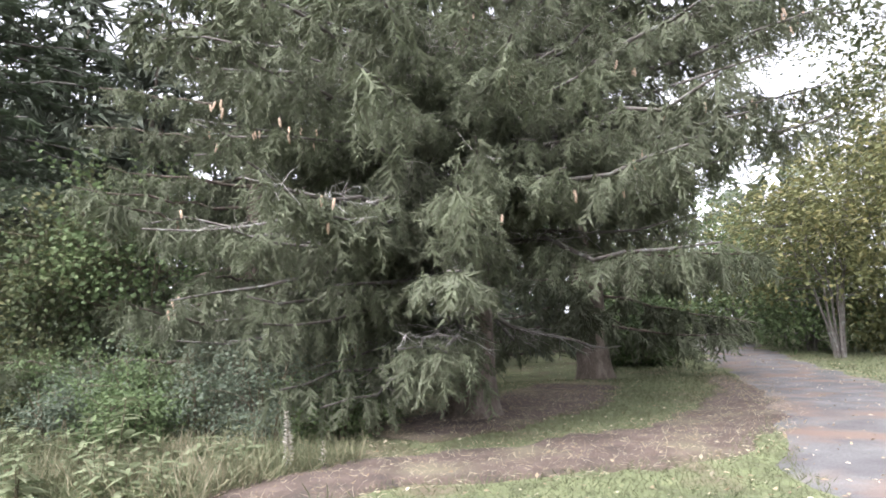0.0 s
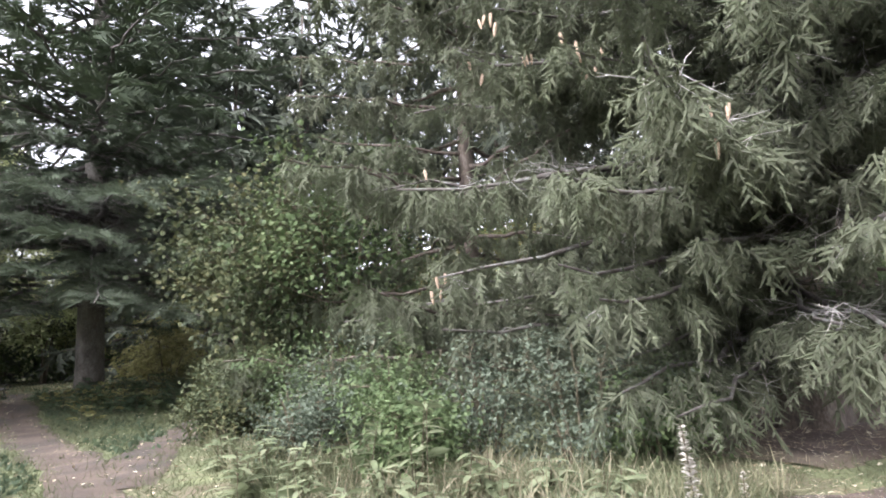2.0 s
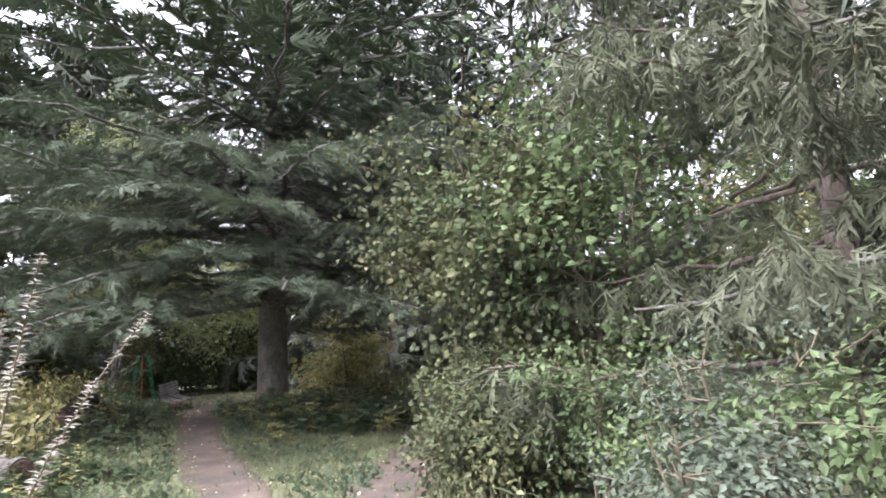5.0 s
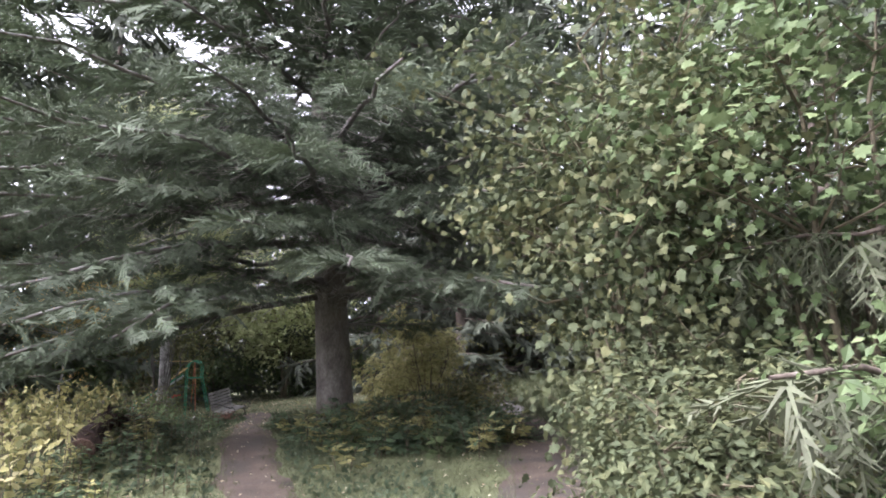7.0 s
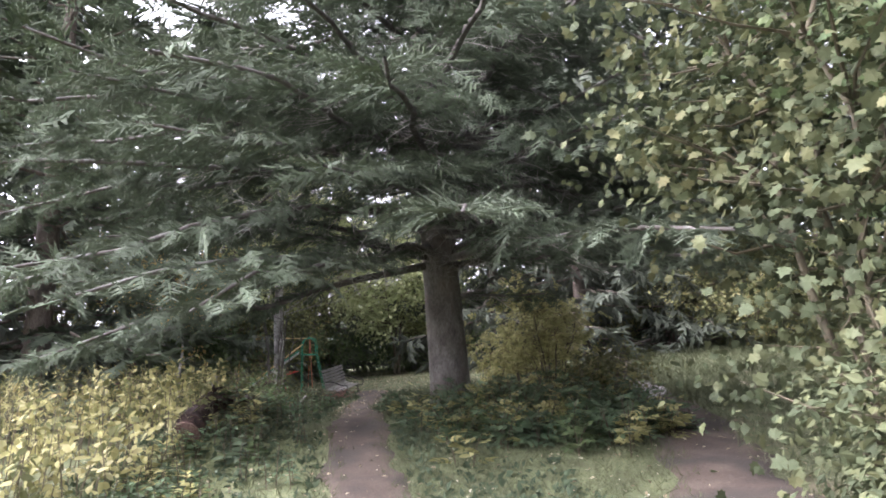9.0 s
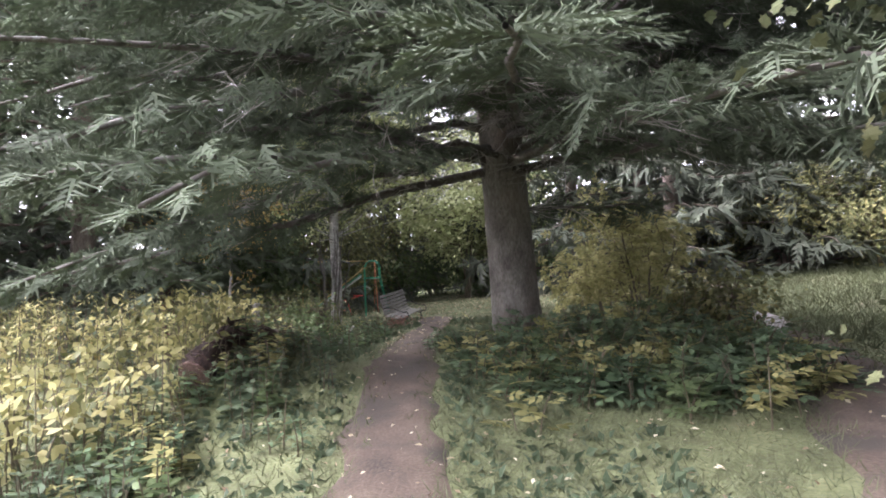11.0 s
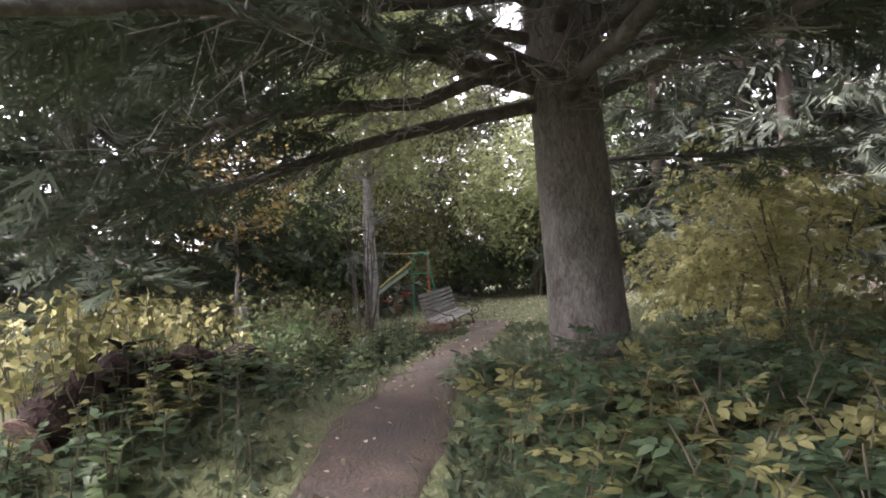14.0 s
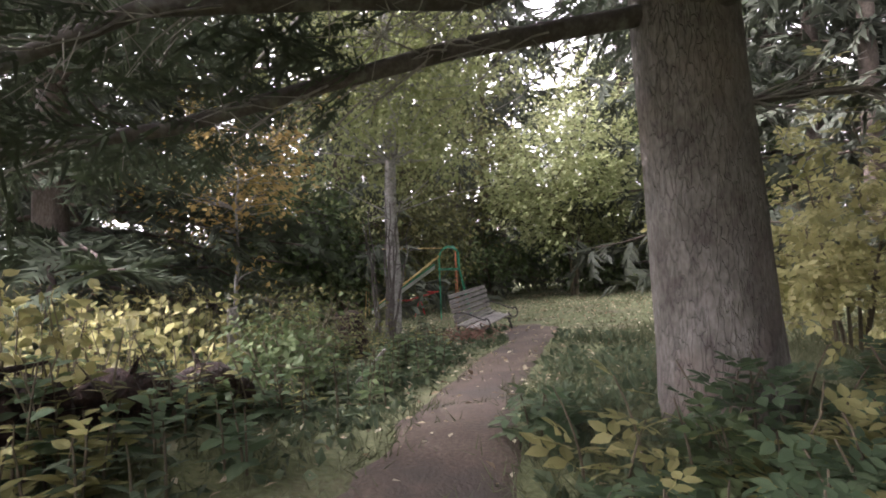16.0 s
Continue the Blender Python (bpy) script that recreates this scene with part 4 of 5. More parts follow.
# ---- maple beside the path ----
broadleaf("maple_tree", -8.15, 11.95, 4.9, 1.8, "young maple bush turning yellow-green beside the path", 31, LOBED, 0.082, MAPLELEAF, 200, 62, 7, 0.035, 0.1, 0.23, hollow=0.15, clear=1.35, wild=1.0)
broadleaf("maple_tree", -6.5, 12.2, 5.2, 1.8, "green maple sapling behind the yellowing one", 32, LOBED, 0.1, GREENLEAF, 130, 44, 5, 0.035, 0.2, 0.3, wild=0.9)

# ---- hedge of low shrubs in front of the spruce ----
for k, (x, y, h, rad, mat) in enumerate([(-2.3, 7.9, 1.45, 0.75, GREYLEAF), (-3.3, 8.3, 1.3, 0.8, GREYLEAF), (-4.3, 8.6, 1.35, 0.85, GREENLEAF), (-5.2, 9.2, 1.4, 0.85, GREYLEAF),
                                        (-6.1, 9.7, 1.4, 0.8, GREENLEAF), (-6.9, 10.2, 1.2, 0.7, MAPLELEAF), (-5.3, 8.3, 0.85, 0.6, GREYLEAF), (-3.9, 7.5, 0.8, 0.55, GREENLEAF), (-1.5, 8.3, 0.9, 0.6, GREENLEAF), (-7.55, 10.5, 1.2, 0.7, MAPLELEAF), (-7.2, 9.8, 0.95, 0.6, MAPLELEAF), (-7.85, 11.3, 1.5, 0.65, MAPLELEAF)]):
    broadleaf("shrub", x, y, h, rad, "low grey-green leafy shrub in front of the spruce" if mat == GREYLEAF else "low green leafy shrub in the roadside thicket", 60 + k, SMALL, 0.055 if mat == GREYLEAF else 0.07, mat,
              66, 54, 8, 0.012, 0.02, 0.13, group="roadside thicket", hollow=0.2)

# ---- herbs on the verge ----
for k, (x, y, h) in enumerate([(-3.6, 6.75, 0.8), (-3.0, 6.4, 0.55), (-4.2, 7.0, 0.6), (-2.6, 6.5, 0.45), (-3.3, 6.1, 0.4), (-4.8, 7.1, 0.5), (-5.6, 7.6, 0.5), (-6.4, 8.2, 0.5), (-2.1, 6.3, 0.35), (-3.9, 6.4, 0.4), (-3.0, 5.5, 0.4), (-3.7, 5.6, 0.45), (-2.4, 5.6, 0.35), (-4.5, 6.2, 0.4), (-5.3, 6.9, 0.45)]):
    herb("broad_leaved_herb", x, y, h, 18, LANCE, 0.27, PALEHERB, "leafy pale-green herb on the grassy verge", 80 + k, stems=3, group="verge herbs")
herb("mullein", -1.6, 6.37, 0.62, 150, SMALL, 0.07, PLUME, "dried pale seed stalk standing in the grass", 95, lean=0.06)
herb("mullein", -1.25, 6.45, 0.32, 40, SMALL, 0.05, PLUME, "short dried seed stalk in the grass", 96, lean=0.1)
for k, (x, y) in enumerate([(-8.1, 6.05), (-8.35, 5.8), (-8.0, 5.75), (-8.6, 6.1)]):
    herb("dry_plume", x, y, 1.8 - 0.2 * (k % 3), 230, WILLOW, 0.062, PLUME, "tall dried feathery flower plume gone to seed", 98 + k, stems=3, lean=0.3, group="dry plumes")

# ---- meadow of yellowing stalks left of the dirt path ----
r = np.random.default_rng(14)
n = 2300
mx, my = r.uniform(-27, -8.5, n * 4), r.uniform(-2, 14, n * 4)
off = left_of_path(mx, my)
ok = (off > 2.2 + 0.3 * np.sin(mx * 1.3)) & (off < 10) & (my < 13)
mx, my, off = mx[ok][:n], my[ok][:n], off[ok][:n]
stalks, leaves_y, leaves_g = Mass(), Mass(), Mass()
for x, y, o in zip(mx, my, off):
    h = min(1.15, 0.55 + 0.13 * o) * r.uniform(0.7, 1.15)
    z = gz(x, y)
    tip = np.array((x + r.normal(0, 0.12), y + r.normal(0, 0.12), z + h))
    stalks.tube([(x, y, z - 0.02), ((x + tip[0]) / 2 + r.normal(0, 0.02), (y + tip[1]) / 2, z + h * 0.55), tip], [0.007, 0.005, 0.002], 4)
    m = r.integers(14, 24)
    q = r.uniform(0.3, 1.0, m)
    at = np.array((x, y, z)) * (1 - q[:, None]) + tip * q[:, None] + r.normal(0, 0.05, (m, 3))
    out = unit(np.stack([r.normal(size=m), r.normal(size=m), np.zeros(m)], 1))
    ax = leaf_axes(m, out, r, 0.8, 0.5)
    (leaves_y if r.random() < 0.62 else leaves_g).scatter(OVATE if o < 4.0 else WILLOW, *ax, at, r.uniform(0.07, 0.13, m))
lone("meadow_stalks", stalks, STEM, "thin brown stalks of the tall meadow herbs", "stalks", kind="stuff")
lone("meadow_leaves", leaves_y, YELLOWLEAF, "pale yellow autumn leaves of the tall meadow herbs", "plants", kind="stuff")
lone("meadow_green_leaves", leaves_g, OLIVELEAF, "olive green leaves of the tall meadow herbs", "plants", kind="stuff")
for k in range(130):
    x, y = -8.8 - 0.079 * k + r.normal(0, 0.2), 0
    o = 0.7 + 1.75 * r.random() ** 0.7
    t = (x + 12.4) / -0.75
    x, y = -12.4 - 0.75 * t - 0.66 * o, 11.3 + 0.66 * t - 0.75 * o
    # some herbs take the leaf colour darkened in place of the fir's shade
    mat = YELLOWLEAF if k % 5 == 0 and o > 1.2 else (SHADETONEHERB, LUSH, GREENLEAF)[k % 3]
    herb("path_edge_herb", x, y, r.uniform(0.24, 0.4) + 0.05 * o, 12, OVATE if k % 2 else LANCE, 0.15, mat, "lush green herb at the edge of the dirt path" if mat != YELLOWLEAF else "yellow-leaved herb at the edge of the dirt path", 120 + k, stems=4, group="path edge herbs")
herb("red_herb", -19.2, 11.6, 1.25, 40, OVATE, 0.1, REDLEAF, "dark red-leaved tall herb in the meadow", 160, stems=6)
for k in range(8):
    herb("fireweed", -13.5 - 0.55 * k, 5.6 + 0.35 * k + r.normal(0, 0.3), 1.55, 60, SMALL, 0.07, PLUME, "tall fluffy seed head above the meadow", 165 + k, stems=1, lean=0.08, group="seed heads")

# ---- rotten log in the meadow ----
lg = Mass()
q = np.linspace(0, 1, 26)
line = np.stack([-15.05 - 1.4 * q, 10.75 + 1.8 * q, 0 * q], 1)
line[:, 2] = ground_z(line[:, 0], line[:, 1]) + 0.16 + 0.05 * np.sin(9 * q)
lg.tube(line, 0.17 + 0.03 * np.sin(23 * q) - 0.02 * q + 0.03 * r.normal(size=26), 14, cap=True)
log = lone("fallen_log", lg, ROTTEN, "dark rotten fallen log among the yellow herbs", "log")
cut = Mass()
d = unit(line[0] - line[1])
cut.tube([line[0] + d * 0.004, line[0] + d * 0.02], [0.17, 0.16], 14, cap=True)
part("cut_end", cut, CUTWOOD, log, "reddish brown cut end")
for _ in range(7):
    br = Mass()
    p = line[r.integers(4, 24)] + (0, 0, 0.12)
    e = p + (r.normal(0, 0.2), r.normal(0, 0.2), r.uniform(0.05, 0.2))
    br.tube([p - (0, 0, 0.1), (p + e) / 2 + r.normal(0, 0.03, 3), e], [0.035, 0.022, 0.008], 6)
    part("branch_stub", br, ROTTEN, log)

for k in range(12):
    x, y = -14.45 - 0.15 * k + r.normal(0, 0.08), 10.35 + 0.2 * k + r.normal(0, 0.08)
    mat = (YELLOWLEAF, OLIVELEAF, LUSH)[k % 3]
    herb("log_side_herb", x, y, r.uniform(0.4, 0.62), 12, OVATE, 0.13, mat, "yellowing leafy herb in front of the rotten log" if mat == YELLOWLEAF else "green leafy herb in front of the rotten log", 560 + k, stems=3, group="herbs by the log", lean=0.3)

# ---- sawn butt of an older trunk nearer the path ----
q = np.linspace(0, 1, 12)
line = np.stack([-12.75 - 0.75 * q, 8.92 - 0.12 * q, 0 * q], 1)
line[:, 2] = ground_z(line[:, 0], line[:, 1]) + 0.24
lg = Mass()
lg.tube(line, 0.17 + 0.012 * np.sin(17 * q) + 0.008 * r.normal(size=12), 16, cap=True)
butt = lone("sawn_log", lg, LICHEN, "short sawn log with grey cracked bark among herbs", "log")
cut = Mass()
cut.tube([line[0] + (0.004, 0, 0), line[0] + (0.02, 0, 0)], [0.15, 0.135], 16, cap=True)
part("cut_end", cut, CUTWOOD, butt, "reddish brown rotten cut end")

# ---- plants on the mound under the fir ----
for k, (x, y, h, mat) in enumerate([(-12.9, 13.5, 0.5, LUSH), (-12.3, 14.2, 0.6, LUSH), (-12.0, 13.5, 0.4, LUSH), (-11.6, 14.5, 0.5, GREENLEAF), (-13.3, 13.75, 0.35, YELLOWLEAF), (-12.6, 14.9, 0.8, GREENLEAF), (-13.95, 13.6, 0.35, YELLOWLEAF),
                                    (-11.3, 13.7, 0.35, LUSH), (-13.0, 14.3, 0.5, LUSH), (-12.1, 15.2, 0.8, GREENLEAF), (-11.95, 12.3, 0.25, YELLOWLEAF), (-13.25, 13.1, 0.25, YELLOWLEAF), (-11.5, 15.6, 0.6, LUSH), (-12.6, 12.95, 0.25, LUSH),
                                    (-12.5, 13.8, 0.55, GREENLEAF), (-13.5, 13.3, 0.3, LUSH), (-11.2, 14.9, 0.5, LUSH), (-12.9, 15.4, 0.7, YELLOWLEAF), (-14.6, 13.75, 0.3, LUSH), (-12.2, 14.6, 0.6, YELLOWLEAF), (-11.7, 14.0, 0.45, YELLOWLEAF), (-13.6, 13.5, 0.3, YELLOWLEAF), (-12.75, 13.3, 0.35, YELLOWLEAF), (-11.4, 15.2, 0.75, YELLOWLEAF), (-12.35, 13.35, 0.4, YELLOWLEAF), (-12.95, 13.1, 0.35, YELLOWLEAF), (-11.9, 13.0, 0.4, YELLOWLEAF), (-12.5, 12.9, 0.3, YELLOWLEAF)]):
    herb("compound_leaved_plant", x, y, h + 0.18 * (mat == YELLOWLEAF), 9 if mat != YELLOWLEAF else 6, PINNATE, 0.27, mat, "yellowing compound-leaved seedling at the foot of the fir" if mat == YELLOWLEAF else "dark green compound-leaved plant at the foot of the fir", 180 + k, stems=4 if mat != YELLOWLEAF else 2, group="mound plants", lean=0.25)
for k in range(64):
    a, d = k * 2.39996, 1.75 * math.sqrt((k + 0.5) / 64)
    x, y = -12.1 + d * math.cos(a), 14.4 + 0.85 * d * math.sin(a)
    if math.hypot(x + 14.15, y - 14.7) < 0.7:
        continue
    mat = (LUSH, GREENLEAF, LUSH)[k % 3] if k % 5 else YELLOWLEAF
    herb("compound_leaved_plant", x, y, r.uniform(0.35, 0.6), 8, PINNATE, 0.27, mat, "yellowing compound-leaved seedling at the foot of the fir" if mat == YELLOWLEAF else "dark green compound-leaved plant at the foot of the fir", 500 + k, stems=4, group="mound plants", lean=0.3)
broadleaf("yellow_shrub", -13.4, 16.7, 1.7, 0.75, "olive-yellow sapling with pinnate leaves beside the mound", 534, PINNATE, 0.2, YELLOWLEAF, 45, 12, 6, 0.018, 0.1, 0.2)
broadleaf("yellow_shrub", -15.1, 18.3, 2.4, 1.25, "yellow-leaved shrub behind the fir trunk", 33, PINNATE, 0.22, YELLOWLEAF, 85, 16, 6, 0.018, 0.08, 0.2)
broadleaf("yellow_shrub", -12.3, 16.6, 1.0, 0.6, "olive and yellow shrub beside the side path", 34, OVATE, 0.09, OLIVELEAF, 50, 40, 5, 0.015, 0.05, 0.2)

# ---- slope beyond the side path ----
for k, (x, y, h, rad, mat) in enumerate([(-9.6, 25.5, 3.2, 2.0, OLIVELEAF), (-6.6, 22.0, 3.4, 1.9, MAPLELEAF), (-13.0, 29.0, 3.4, 2.4, OLIVELEAF), (-4.2, 19.0, 5.0, 2.2, OLIVELEAF), (-8.0, 30, 6, 3.0, OLIVELEAF), (-16.2, 31.0, 3.6, 2.2, MAPLELEAF), (-3.0, 21.0, 7, 2.6, GREENLEAF), (-18.5, 31.5, 4.5, 2.4, OLIVELEAF)]):
    broadleaf("slope_shrub", x, y, h, rad, "yellowing shrub on the grassy slope", 200 + k, SMALL, 0.16, mat, 100, 56, 6, 0.03, 0.12, 0.32, group="slope shrubs")

# ---- trees round the lawn ----
broadleaf("birch_tree", -21.95, 16.4, 9.5, 2.1, "birch with a pale trunk and hanging light-green leaves", 35, SMALL, 0.12, BIRCHLEAF, 260, 85, 1, 0.15, 0.26, 0.3, BIRCHBARK, "tree", wood_label="pale grey birch trunk and twigs", upness=0.2)
broadleaf("sucker_shoots", -21.2, 15.9, 2.6, 0.8, "bare thin shoots round the birch foot", 36, SMALL, 0.05, GREENLEAF, 30, 8, 9, 0.024, 0.3, 0.2, LICHEN)
broadleaf("small_tree", -21.5, 13.5, 4.2, 1.3, "slender pale-stemmed sapling with orange leaves", 37, SMALL, 0.11, ORANGELEAF, 60, 34, 1, 0.04, 0.42, 0.2, BIRCHBARK, "tree")
broadleaf("linden_tree", -26.8, 25.6, 6.2, 2.8, "light-green broadleaf tree before the dark wood", 38, SMALL, 0.2, BIRCHLEAF, 150, 70, 4, 0.06, 0.25, 0.42, category="tree")
broadleaf("linden_tree", -28.5, 19.5, 5.5, 2.4, "green broadleaf bush at the lawn's edge", 39, SMALL, 0.16, OLIVELEAF, 140, 80, 4, 0.05, 0.1, 0.42, category="tree")

for k, (x, y, h, rad, mat) in enumerate([(-31, 24.0, 8.0, 2.6, OLIVELEAF), (-24.0, 30.0, 9.0, 2.8, GREENLEAF), (-30, 14.5, 8, 2.6, OLIVELEAF), (-27.5, 16.5, 4.0, 1.8, GREENLEAF), (-29.5, 29.5, 11, 3.0, BIRCHLEAF)]):
    broadleaf("wood_edge_tree", x, y, h, rad, "broadleaf tree at the edge of the wood", 270 + k, SMALL, 0.2, mat, 110, 60, 3, 0.07, 0.12, 0.42, LICHEN, "tree", "wood edge trees")

edge = [(-35 + 20 * k / 13 + 1.5 * math.sin(5 * k), 19 + 17 * math.sin(k / 13 * 1.6) + 1.2 * math.cos(3 * k)) for k in range(14)]
edge += [(-33, 29), (-35, 31), (-31, 31.5), (-36.5, 27.5), (-38, 29), (-33.5, 33)]
for k, (x, y) in enumerate(edge):
    broadleaf("undergrowth_bush", x, y, 2.6, 1.9, "shaded dark green bush under the wood's edge", 290 + k, SMALL, 0.2, GREENLEAF, 44, 36, 5, 0.02, 0.0, 0.4, group="undergrowth", hollow=0.1)

# ---- trees and bushes along the lane ----
for k, (x, y, h, rad, low, mat) in enumerate([(13.2, 19.5, 6.5, 2.8, 0.3, OLIVELEAF), (15.5, 24.5, 7.0, 3.0, 0.25, OLIVELEAF), (17.5, 30.0, 8.0, 3.2, 0.2, GREENLEAF), (13.5, 14.0, 7.5, 2.8, 0.35, OLIVELEAF), (15.5, 17.0, 13.0, 3.2, 0.2, MAPLELEAF), (19.0, 21.0, 12.0, 3.8, 0.3, OLIVELEAF),
                                             (8.3, 23.5, 2.6, 1.3, 0.05, GREENLEAF), (9.8, 28.5, 4.5, 2.2, 0.1, OLIVELEAF), (12.5, 35.0, 7.0, 3.0, 0.15, GREENLEAF), (19.0, 37.0, 8.0, 3.5, 0.1, OLIVELEAF), (24.0, 44.0, 10.0, 4.5, 0.1, GREENLEAF), (16.5, 44.0, 10.0, 4.5, 0.1, OLIVELEAF),
                                             (14.2, 22.5, 3.6, 2.0, 0.0, GREENLEAF), (16.6, 20.5, 3.8, 2.2, 0.0, OLIVELEAF), (14.0, 27.0, 4.2, 2.2, 0.0, GREENLEAF), (19.5, 24.5, 15.0, 4.2, 0.1, OLIVELEAF), (13.5, 33.0, 14.0, 4.0, 0.1, GREENLEAF), (8.6, 26.0, 3.4, 1.7, 0.0, GREENLEAF),
                                             (6.6, 19.8, 1.6, 1.0, 0.02, GREENLEAF), (23.0, 30.0, 13.0, 4.0, 0.25, OLIVELEAF), (3.0, 27.0, 8.0, 3.2, 0.15, GREENLEAF)]):
    broadleaf("lane_tree" if h > 3 else "lane_bush", x, y, h, rad, "autumn-tinted broadleaf tree beside the gravel lane" if h > 3 else "green bush at the lane's edge", 230 + k, SMALL, 0.22, mat, 100 if h < 9 else 140, 42, 6, 0.05, low, 0.42, LICHEN,
              category="tree" if h > 3 else "shrub", group="lane trees" if h > 3 else "")


# ---- park bench ----
def bench(x, y, turn):
    b = thing("park_bench", (x, y, gz(x, y)), "weathered grey slatted park bench tipped askew on the lawn", "bench")
    b.matrix_world = pose(x, y, gz(x, y) - 0.12, 0, 7, turn) @ pose(0, 0, 0, -9, 0, 0) @ Matrix.Scale(0.86, 4)
    for k in range(6):
        m = Mass()
        m.box((0, 0, 0), (1.5 - 0.02 * (k % 2), 0.026, 0.072))
        s = part("back_slat", m, GREYWOOD, b)
        s.matrix_basis = pose(0.012 * math.sin(3 * k), -0.24 - 0.033 * k, 0.50 + 0.088 * k, 20, 0.6 * math.sin(2 * k), 0)
    for k in range(5):
        m = Mass()
        m.box((0, 0, 0), (1.5 - 0.03 * (k % 3), 0.075, 0.028))
        s = part("seat_slat", m, GREYWOOD, b)
        s.matrix_basis = pose(0.02 * math.cos(2 * k), -0.16 + 0.09 * k, 0.43 + 0.012 * abs(k - 2), 0, 0.8 * math.cos(3 * k), 0)
    for g in (-0.62, 0.62):
        m = Mass()
        q = np.linspace(0, 1, 16)
        m.tube(np.stack([0 * q + g, -0.22 - 0.22 * q, 0.42 + 0.58 * q], 1), 0 * q + 0.016, 6, True)
        m.tube(np.stack([0 * q + g, -0.24 + 0.54 * q, 0.41 + 0.015 * np.sin(6 * q)], 1), 0 * q + 0.016, 6, True)
        m.tube(np.stack([0 * q + g, 0.22 + 0.12 * q + 0.04 * np.sin(3 * q), 0.41 * (1 - q)], 1), 0 * q + 0.018, 6, True)
        m.tube(np.stack([0 * q + g, -0.20 - 0.16 * q, 0.41 * (1 - q)], 1), 0 * q + 0.018, 6, True)
        iron = part("side_frame", m, IRON, b, "black cast-iron side frame")
        m = Mass()
        t = np.linspace(0, 1, 22)
        arm = np.stack([0 * t + g, -0.30 + 0.62 * t, 0.64 + 0.03 * np.sin(5 * t)], 1)
        a = np.linspace(0.5 * math.pi, -0.95 * math.pi, 22)
        curl = np.stack([0 * a + g, 0.32 + 0.10 * np.cos(a), 0.54 + 0.10 * np.sin(a)], 1)
        m.tube(np.concatenate([arm, curl]), np.full(44, 0.014), 6, True)
        part("armrest", m, IRON, iron, "curled black iron armrest")


bench(-20.15, 17.2, -62)

heap = Mass()
for _ in range(160):
    p = np.array((-19.75 + r.normal(0, 0.28), 16.55 + r.normal(0, 0.2), 0))
    p[2] = gz(p[0], p[1]) + abs(r.normal(0, 0.05))
    e = p + (r.normal(0, 0.16), r.normal(0, 0.16), r.uniform(0.02, 0.2))
    heap.tube([p, (p + e) / 2 + r.normal(0, 0.02, 3), e], [0.006, 0.005, 0.002], 4)
lone("brush_heap", heap, RUSTTWIG, "reddish brown heap of dry twigs by the bench", "twigs", kind="stuff")

# ---- playground slide ----
sl = thing("playground_slide", (-24.0, 18.8, gz(-24.0, 18.8) - 0.05), "small metal slide with green frame and yellow rails", "slide", turn=240)
H = 1.25
ch = Mass()
q = np.linspace(0, 1, 14)
run, drop = 0.25 + 1.5 * q, H - (H - 0.2) * q
for w in (0,):
    v, f = [], []
    for a, z in zip(run, drop):
        v += [(a, -0.24, z + 0.09), (a, -0.22, z), (a, 0.22, z), (a, 0.24, z + 0.09)]
    for k in range(13):
        for m in range(3):
            p = 4 * k + m
            f += [(p, p + 4, p + 1), (p + 1, p + 4, p + 5)]
    ch.add(v, f)
chute = part("chute", ch, STEEL, sl, "worn pale metal chute")
for g in (-0.25, 0.25):
    m = Mass()
    m.tube(np.stack([run, 0 * q + g, drop + 0.10], 1), 0 * q + 0.02, 6, True)
    part("side_rail", m, GREENPAINT, chute)
    m = Mass()
    m.tube(np.stack([run * 0.98 - 0.1, 0 * q + g * 1.1, drop + 0.30 - 0.08 * q], 1), 0 * q + 0.018, 6, True)
    part("handrail", m, YELLOWPAINT, sl, "yellow handrail")
    m = Mass()
    t = np.linspace(0, math.pi, 12)
    hoop = np.stack([-0.10 - 0.22 * np.cos(t), 0 * t + g, H + 0.32 + 0.2 * np.sin(t)], 1)[::-1]
    m.tube(np.concatenate([hoop, [(-0.33, g, H), (-0.62, g, 0)]]), np.full(14, 0.017), 6, True)
    ladder = part("ladder_rail", m, GREENPAINT, sl, "green bent tube rail")
    m = Mass()
    m.tube([(0.14, g, H + 0.34), (0.14, g, H), (0.12, g, 0)], [0.017] * 3, 6, True)
    part("post", m, GREENPAINT, sl)
for k in range(5):
    z = 0.22 + 0.25 * k
    m = Mass()
    x = -0.62 + 0.29 * z / H
    m.tube([(x, -0.25, z), (x, 0.25, z)], [0.016] * 2, 6, True)
    part("rung", m, GREENPAINT, ladder)
m = Mass()
m.box((-0.08, 0, H - 0.02), (0.5, 0.5, 0.04))
part("platform", m, GREENPAINT, sl)

# ---- swing frame and red rocker behind the slide ----
sw = thing("swing_frame", (-26.3, 19.1, gz(-26.3, 19.1)), "rusty orange tubular swing frame behind the slide", "swing", turn=62)
for s in (-1.25, 1.25):
    for g in (-0.6, 0.6):
        m = Mass()
        m.tube([(s, g, 0), (s * 0.97, 0, 1.85)], [0.017, 0.017], 6, True)
        part("leg", m, YELLOWPAINT if s < 0 else RUSTPAINT, sw)
m = Mass()
m.tube([(-1.3, 0, 1.85), (1.3, 0, 1.85)], [0.017, 0.017], 6, True)
part("crossbar", m, YELLOWPAINT, sw, "yellow crossbar")
rk = thing("seesaw", (-25.5, 18.9, gz(-25.5, 18.9)), "small red seesaw on the lawn", "seesaw", turn=20)
m = Mass()
m.tube([(-0.5, 0, 0.4), (0.5, 0, 0.62)], [0.022, 0.022], 6, True)
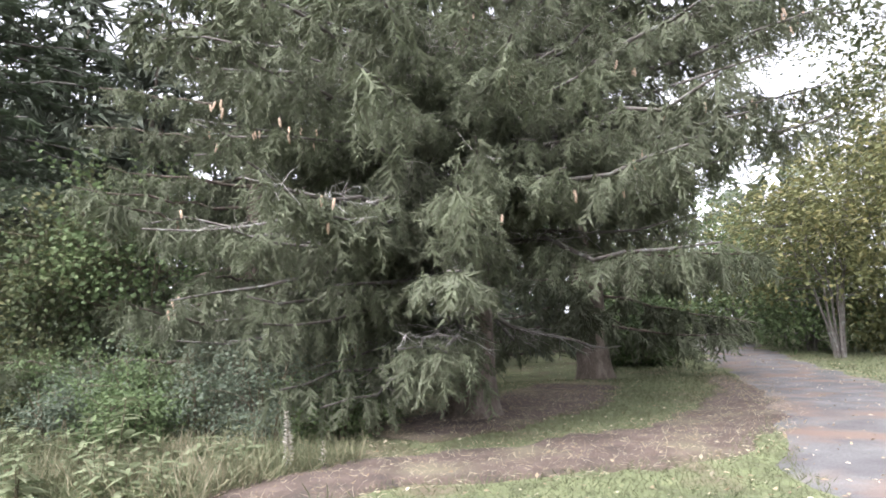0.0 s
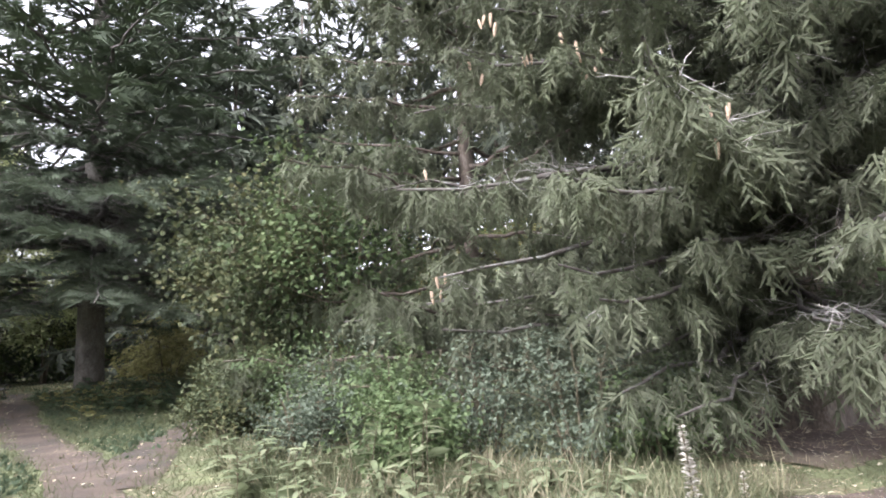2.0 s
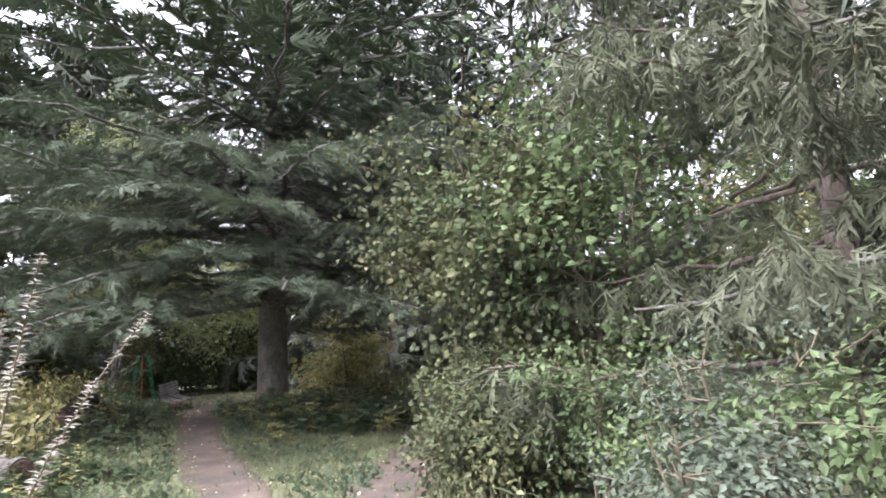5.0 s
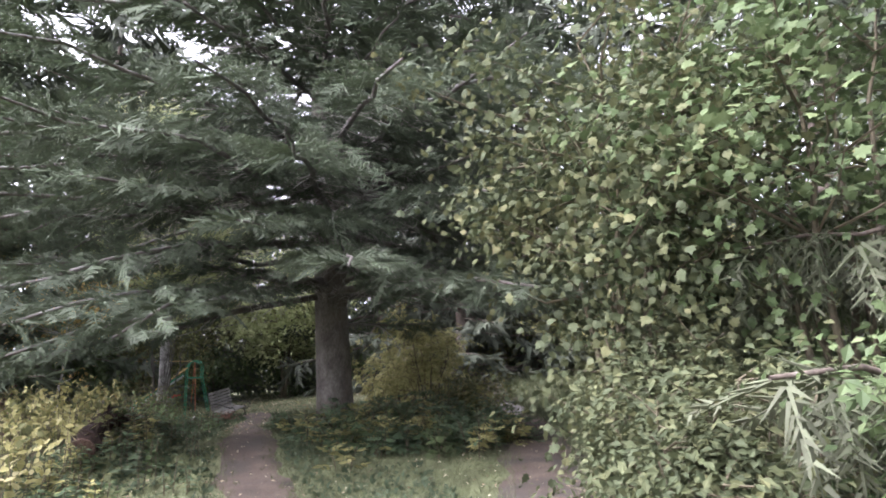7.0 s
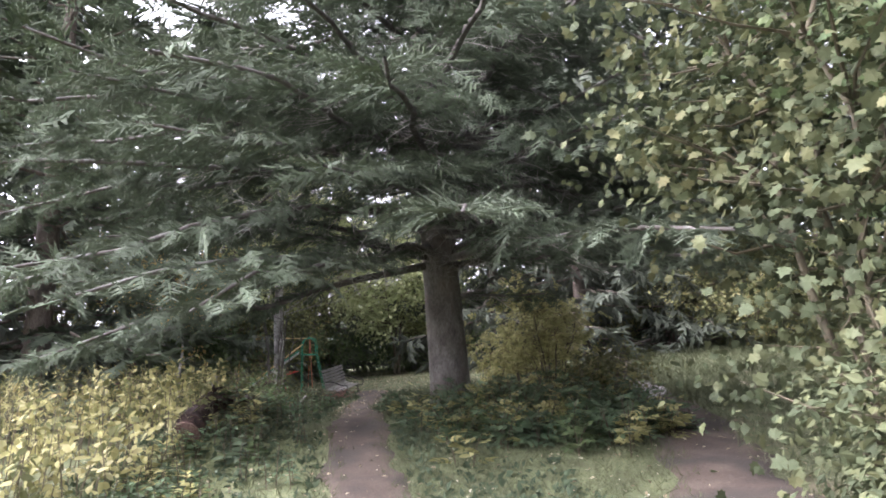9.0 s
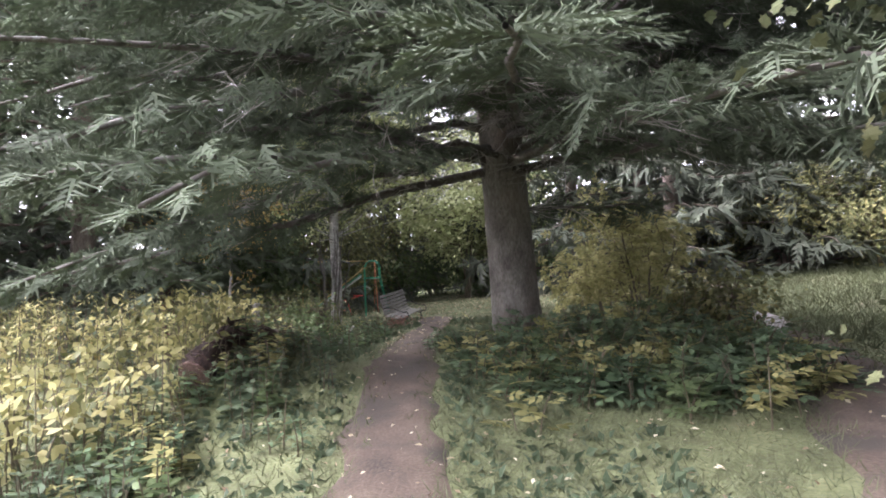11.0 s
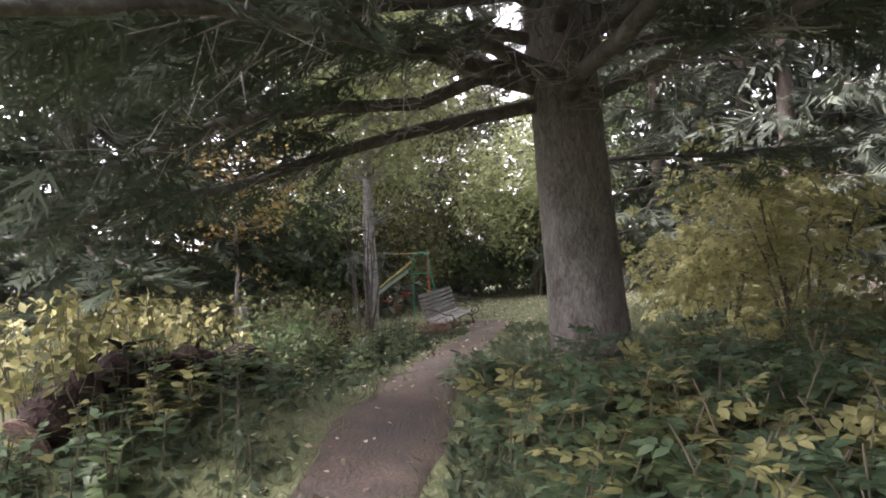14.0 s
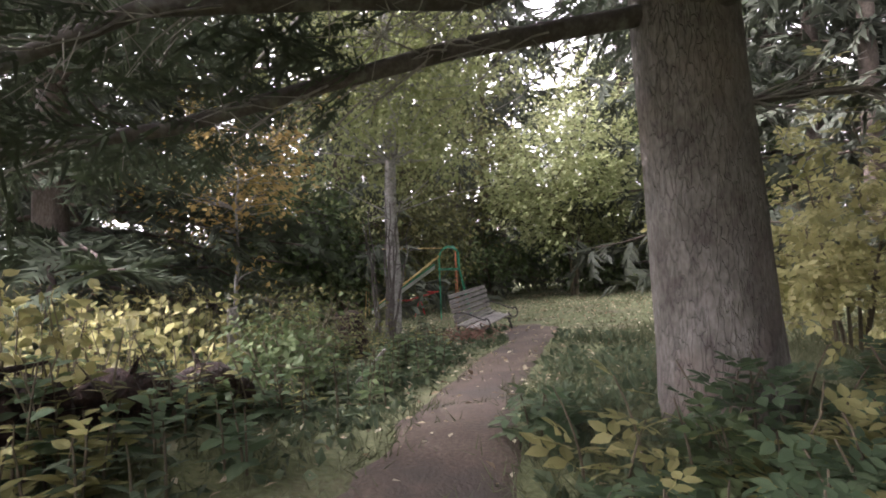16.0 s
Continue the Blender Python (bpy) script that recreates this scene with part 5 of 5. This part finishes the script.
part("beam", m, REDPAINT, rk)
for s, z in ((-0.46, 0.42), (0.46, 0.64)):
    m = Mass()
    m.box((s, 0, z), (0.22, 0.22, 0.03))
    part("seat", m, REDPAINT, rk)
m = Mass()
m.tube([(0, -0.2, 0), (0, 0, 0.51)], [0.018, 0.018], 6, True)
m.tube([(0, 0.2, 0), (0, 0, 0.51)], [0.018, 0.018], 6, True)
part("stand", m, REDPAINT, rk)

# ---- boards, post and stump by the birch ----
m = Mass()
m.box((0, 0, 0), (0.42, 0.13, 0.028))
pl = lone("old_board", m, GREYWOOD, "broken pale grey board leaning by the path", "board")
pl.matrix_world = pose(-17.35, 13.95, gz(-17.35, 13.95) + 0.2, 0, -48, 62)
m = Mass()
m.box((0, 0, 0.45), (0.12, 0.10, 0.95))
post = lone("old_post", m, GREYWOOD, "short weathered wooden post in the herbs", "post", place=(-18.6, 12.9, gz(-18.6, 12.9) - 0.05))
m = Mass()
q = np.linspace(0, 1, 12)
m.tube(np.stack([0.05 * q, 0.03 * np.sin(4 * q), -0.1 + 0.72 * q], 1), 0.26 - 0.08 * q + 0.012 * r.normal(size=12), 14, cap=True)
lone("rotten_stump", m, ROTTEN, "dark rotten stump beside the birch", "stump", place=(-19.6, 14.6, gz(-19.6, 14.6)))
broadleaf("meadow_bush", -18.6, 13.7, 1.0, 0.8, "thin leafy bush round the rotten stump", 170, SMALL, 0.055, OLIVELEAF, 60, 30, 8, 0.01, 0.05, 0.16)
broadleaf("meadow_bush", -17.3, 13.1, 0.75, 0.6, "tangled leafy bush at the edge of the path", 171, OVATE, 0.07, GREENLEAF, 50, 30, 8, 0.01, 0.02, 0.15)


# ---- stones by the side path ----
def stone(x, y, size, seed):
    bm = bmesh.new()
    bmesh.ops.create_icosphere(bm, subdivisions=2, radius=size)
    for v in bm.verts:
        k = 1 + 0.45 * noise.noise(v.co * (1.6 / size) + Vector((seed, 0, 0)))
        v.co = Vector((v.co.x * k * 1.3, v.co.y * k, v.co.z * k * 0.5))
    me = bpy.data.meshes.new("stone")
    bm.to_mesh(me)
    bm.free()
    me.materials.append(STONE)
    ob = new("stone", me)
    ob.matrix_world = pose(x, y, gz(x, y) + size * 0.12, 0, 0, seed * 50)
    tagged(ob, "pale grey stone lying on the side path", "stone", "path stones")


for k, (x, y, s) in enumerate([(-12.6, 19.0, 0.28), (-12.3, 18.6, 0.2), (-12.9, 19.5, 0.22), (-12.2, 18.1, 0.15), (-12.5, 18.3, 0.12), (-13.2, 19.9, 0.2), (-12.0, 17.7, 0.13)]):
    stone(x, y, s, k + 1)


# ---- grass, weeds and fallen leaves ----
def zone(x0, y0, x1, y1):
    return lambda x, y: free(x, y) & (x > x0) & (x < x1) & (y > y0) & (y < y1)


def verge(x, y):
    d = np.abs((x + 1.2) * 0.36 + (y - 6.0) * 0.93 + 0.1)
    return free(x, y) & (d < 1.1) & (x < -0.9) & (x > -8.5) & (off_way(np.stack([x, y, np.full(np.shape(x), 1.5)], 1)) > 1.6)


field("verge_grass", "tall pale grass tufts along the verge", verge, (-9, 4, 0, 11), 13000, 0.34, DRYGRASS, 301, upright=1.3, patchy=0.6)
field("verge_green_grass", "green grass along the verge", verge, (-9, 4, 0, 11), 13000, 0.26, GRASS, 302, upright=1.4)
field("grass", "short green grass between the paths", zone(-16, 6, -5, 20), (-16, 6, -5, 20), 60000, 0.11, GRASS, 303, template=BLADE_FAR, upright=1.2, wide=0.8)
field("long_grass", "longer shaded grass round the mound", lambda x, y: free(x, y) & (left_of_path(x, y) < -0.45) & (left_of_path(x, y) > -4) & (x < -10), (-18, 10, -9, 19), 16000, 0.16, GRASS, 304, upright=1.0, patchy=0.5, wide=0.6)
field("lawn_grass", "mown lawn with scattered fallen leaves", zone(-34, 13, -15.5, 36), (-34, 13, -15.5, 36), 60000, 0.1, GRASS, 305, template=BLADE_FAR, upright=1.0)
field("slope_grass", "rough pale grass on the slope", zone(-18, 17, -3, 32), (-18, 17, -3, 32), 40000, 0.22, GRASS, 306, template=BLADE_FAR, upright=1.2)
field("roadside_grass", "short bright grass strip beside the lane", lambda x, y: free(x, y) & (y > 2.5) & (y < 16) & (x > -1.5), (-1.5, 2.5, 9, 16), 52000, 0.08, GRASS, 307, template=BLADE_FAR, upright=1.1)
field("lane_grass", "grass on the far side of the lane", zone(5, 3, 26, 34), (5, 3, 26, 34), 40000, 0.16, GRASS, 308, template=BLADE_FAR, upright=1.1)
# weeds coloured dark to stand in for shade under the fir boughs
field("path_edge_weeds", "low weeds along the dirt path", lambda x, y: free(x, y) & ~near_line(LEFT_PATH, 0.06)(x, y) & (left_of_path(x, y) < 3.3) & (left_of_path(x, y) > -2.0) & (x < -8), (-21, 6, -8, 18), 15000, 0.1, SHADETONEHERB, 309, template=SMALL, upright=0.5, category="weeds", patchy=0.7)
fallen("fallen_leaves", "fallen pale leaves on the lawn", lambda x, y: x < 99, (-30, 14, -15.5, 30), 5000, 0.07, 401)
fallen("fallen_leaves", "fallen leaves on the lane and needle litter", lambda x, y: y > 2, (-2, 2, 12, 22), 4500, 0.055, 402)
fallen("fallen_leaves", "fallen leaves on the paths and grass", lambda x, y: x < 99, (-18, 6, -5, 20), 3500, 0.05, 403)
field("needle_twigs", "fallen brown needles and twigs", lambda x, y: near_line(NEEDLES, 0.2)(x, y) | near_line(UNDER)(x, y), (-3, 2, 8, 16), 12000, 0.08, LITTER, 404, upright=0.12, category="litter", wide=1.0, sink=-0.035)
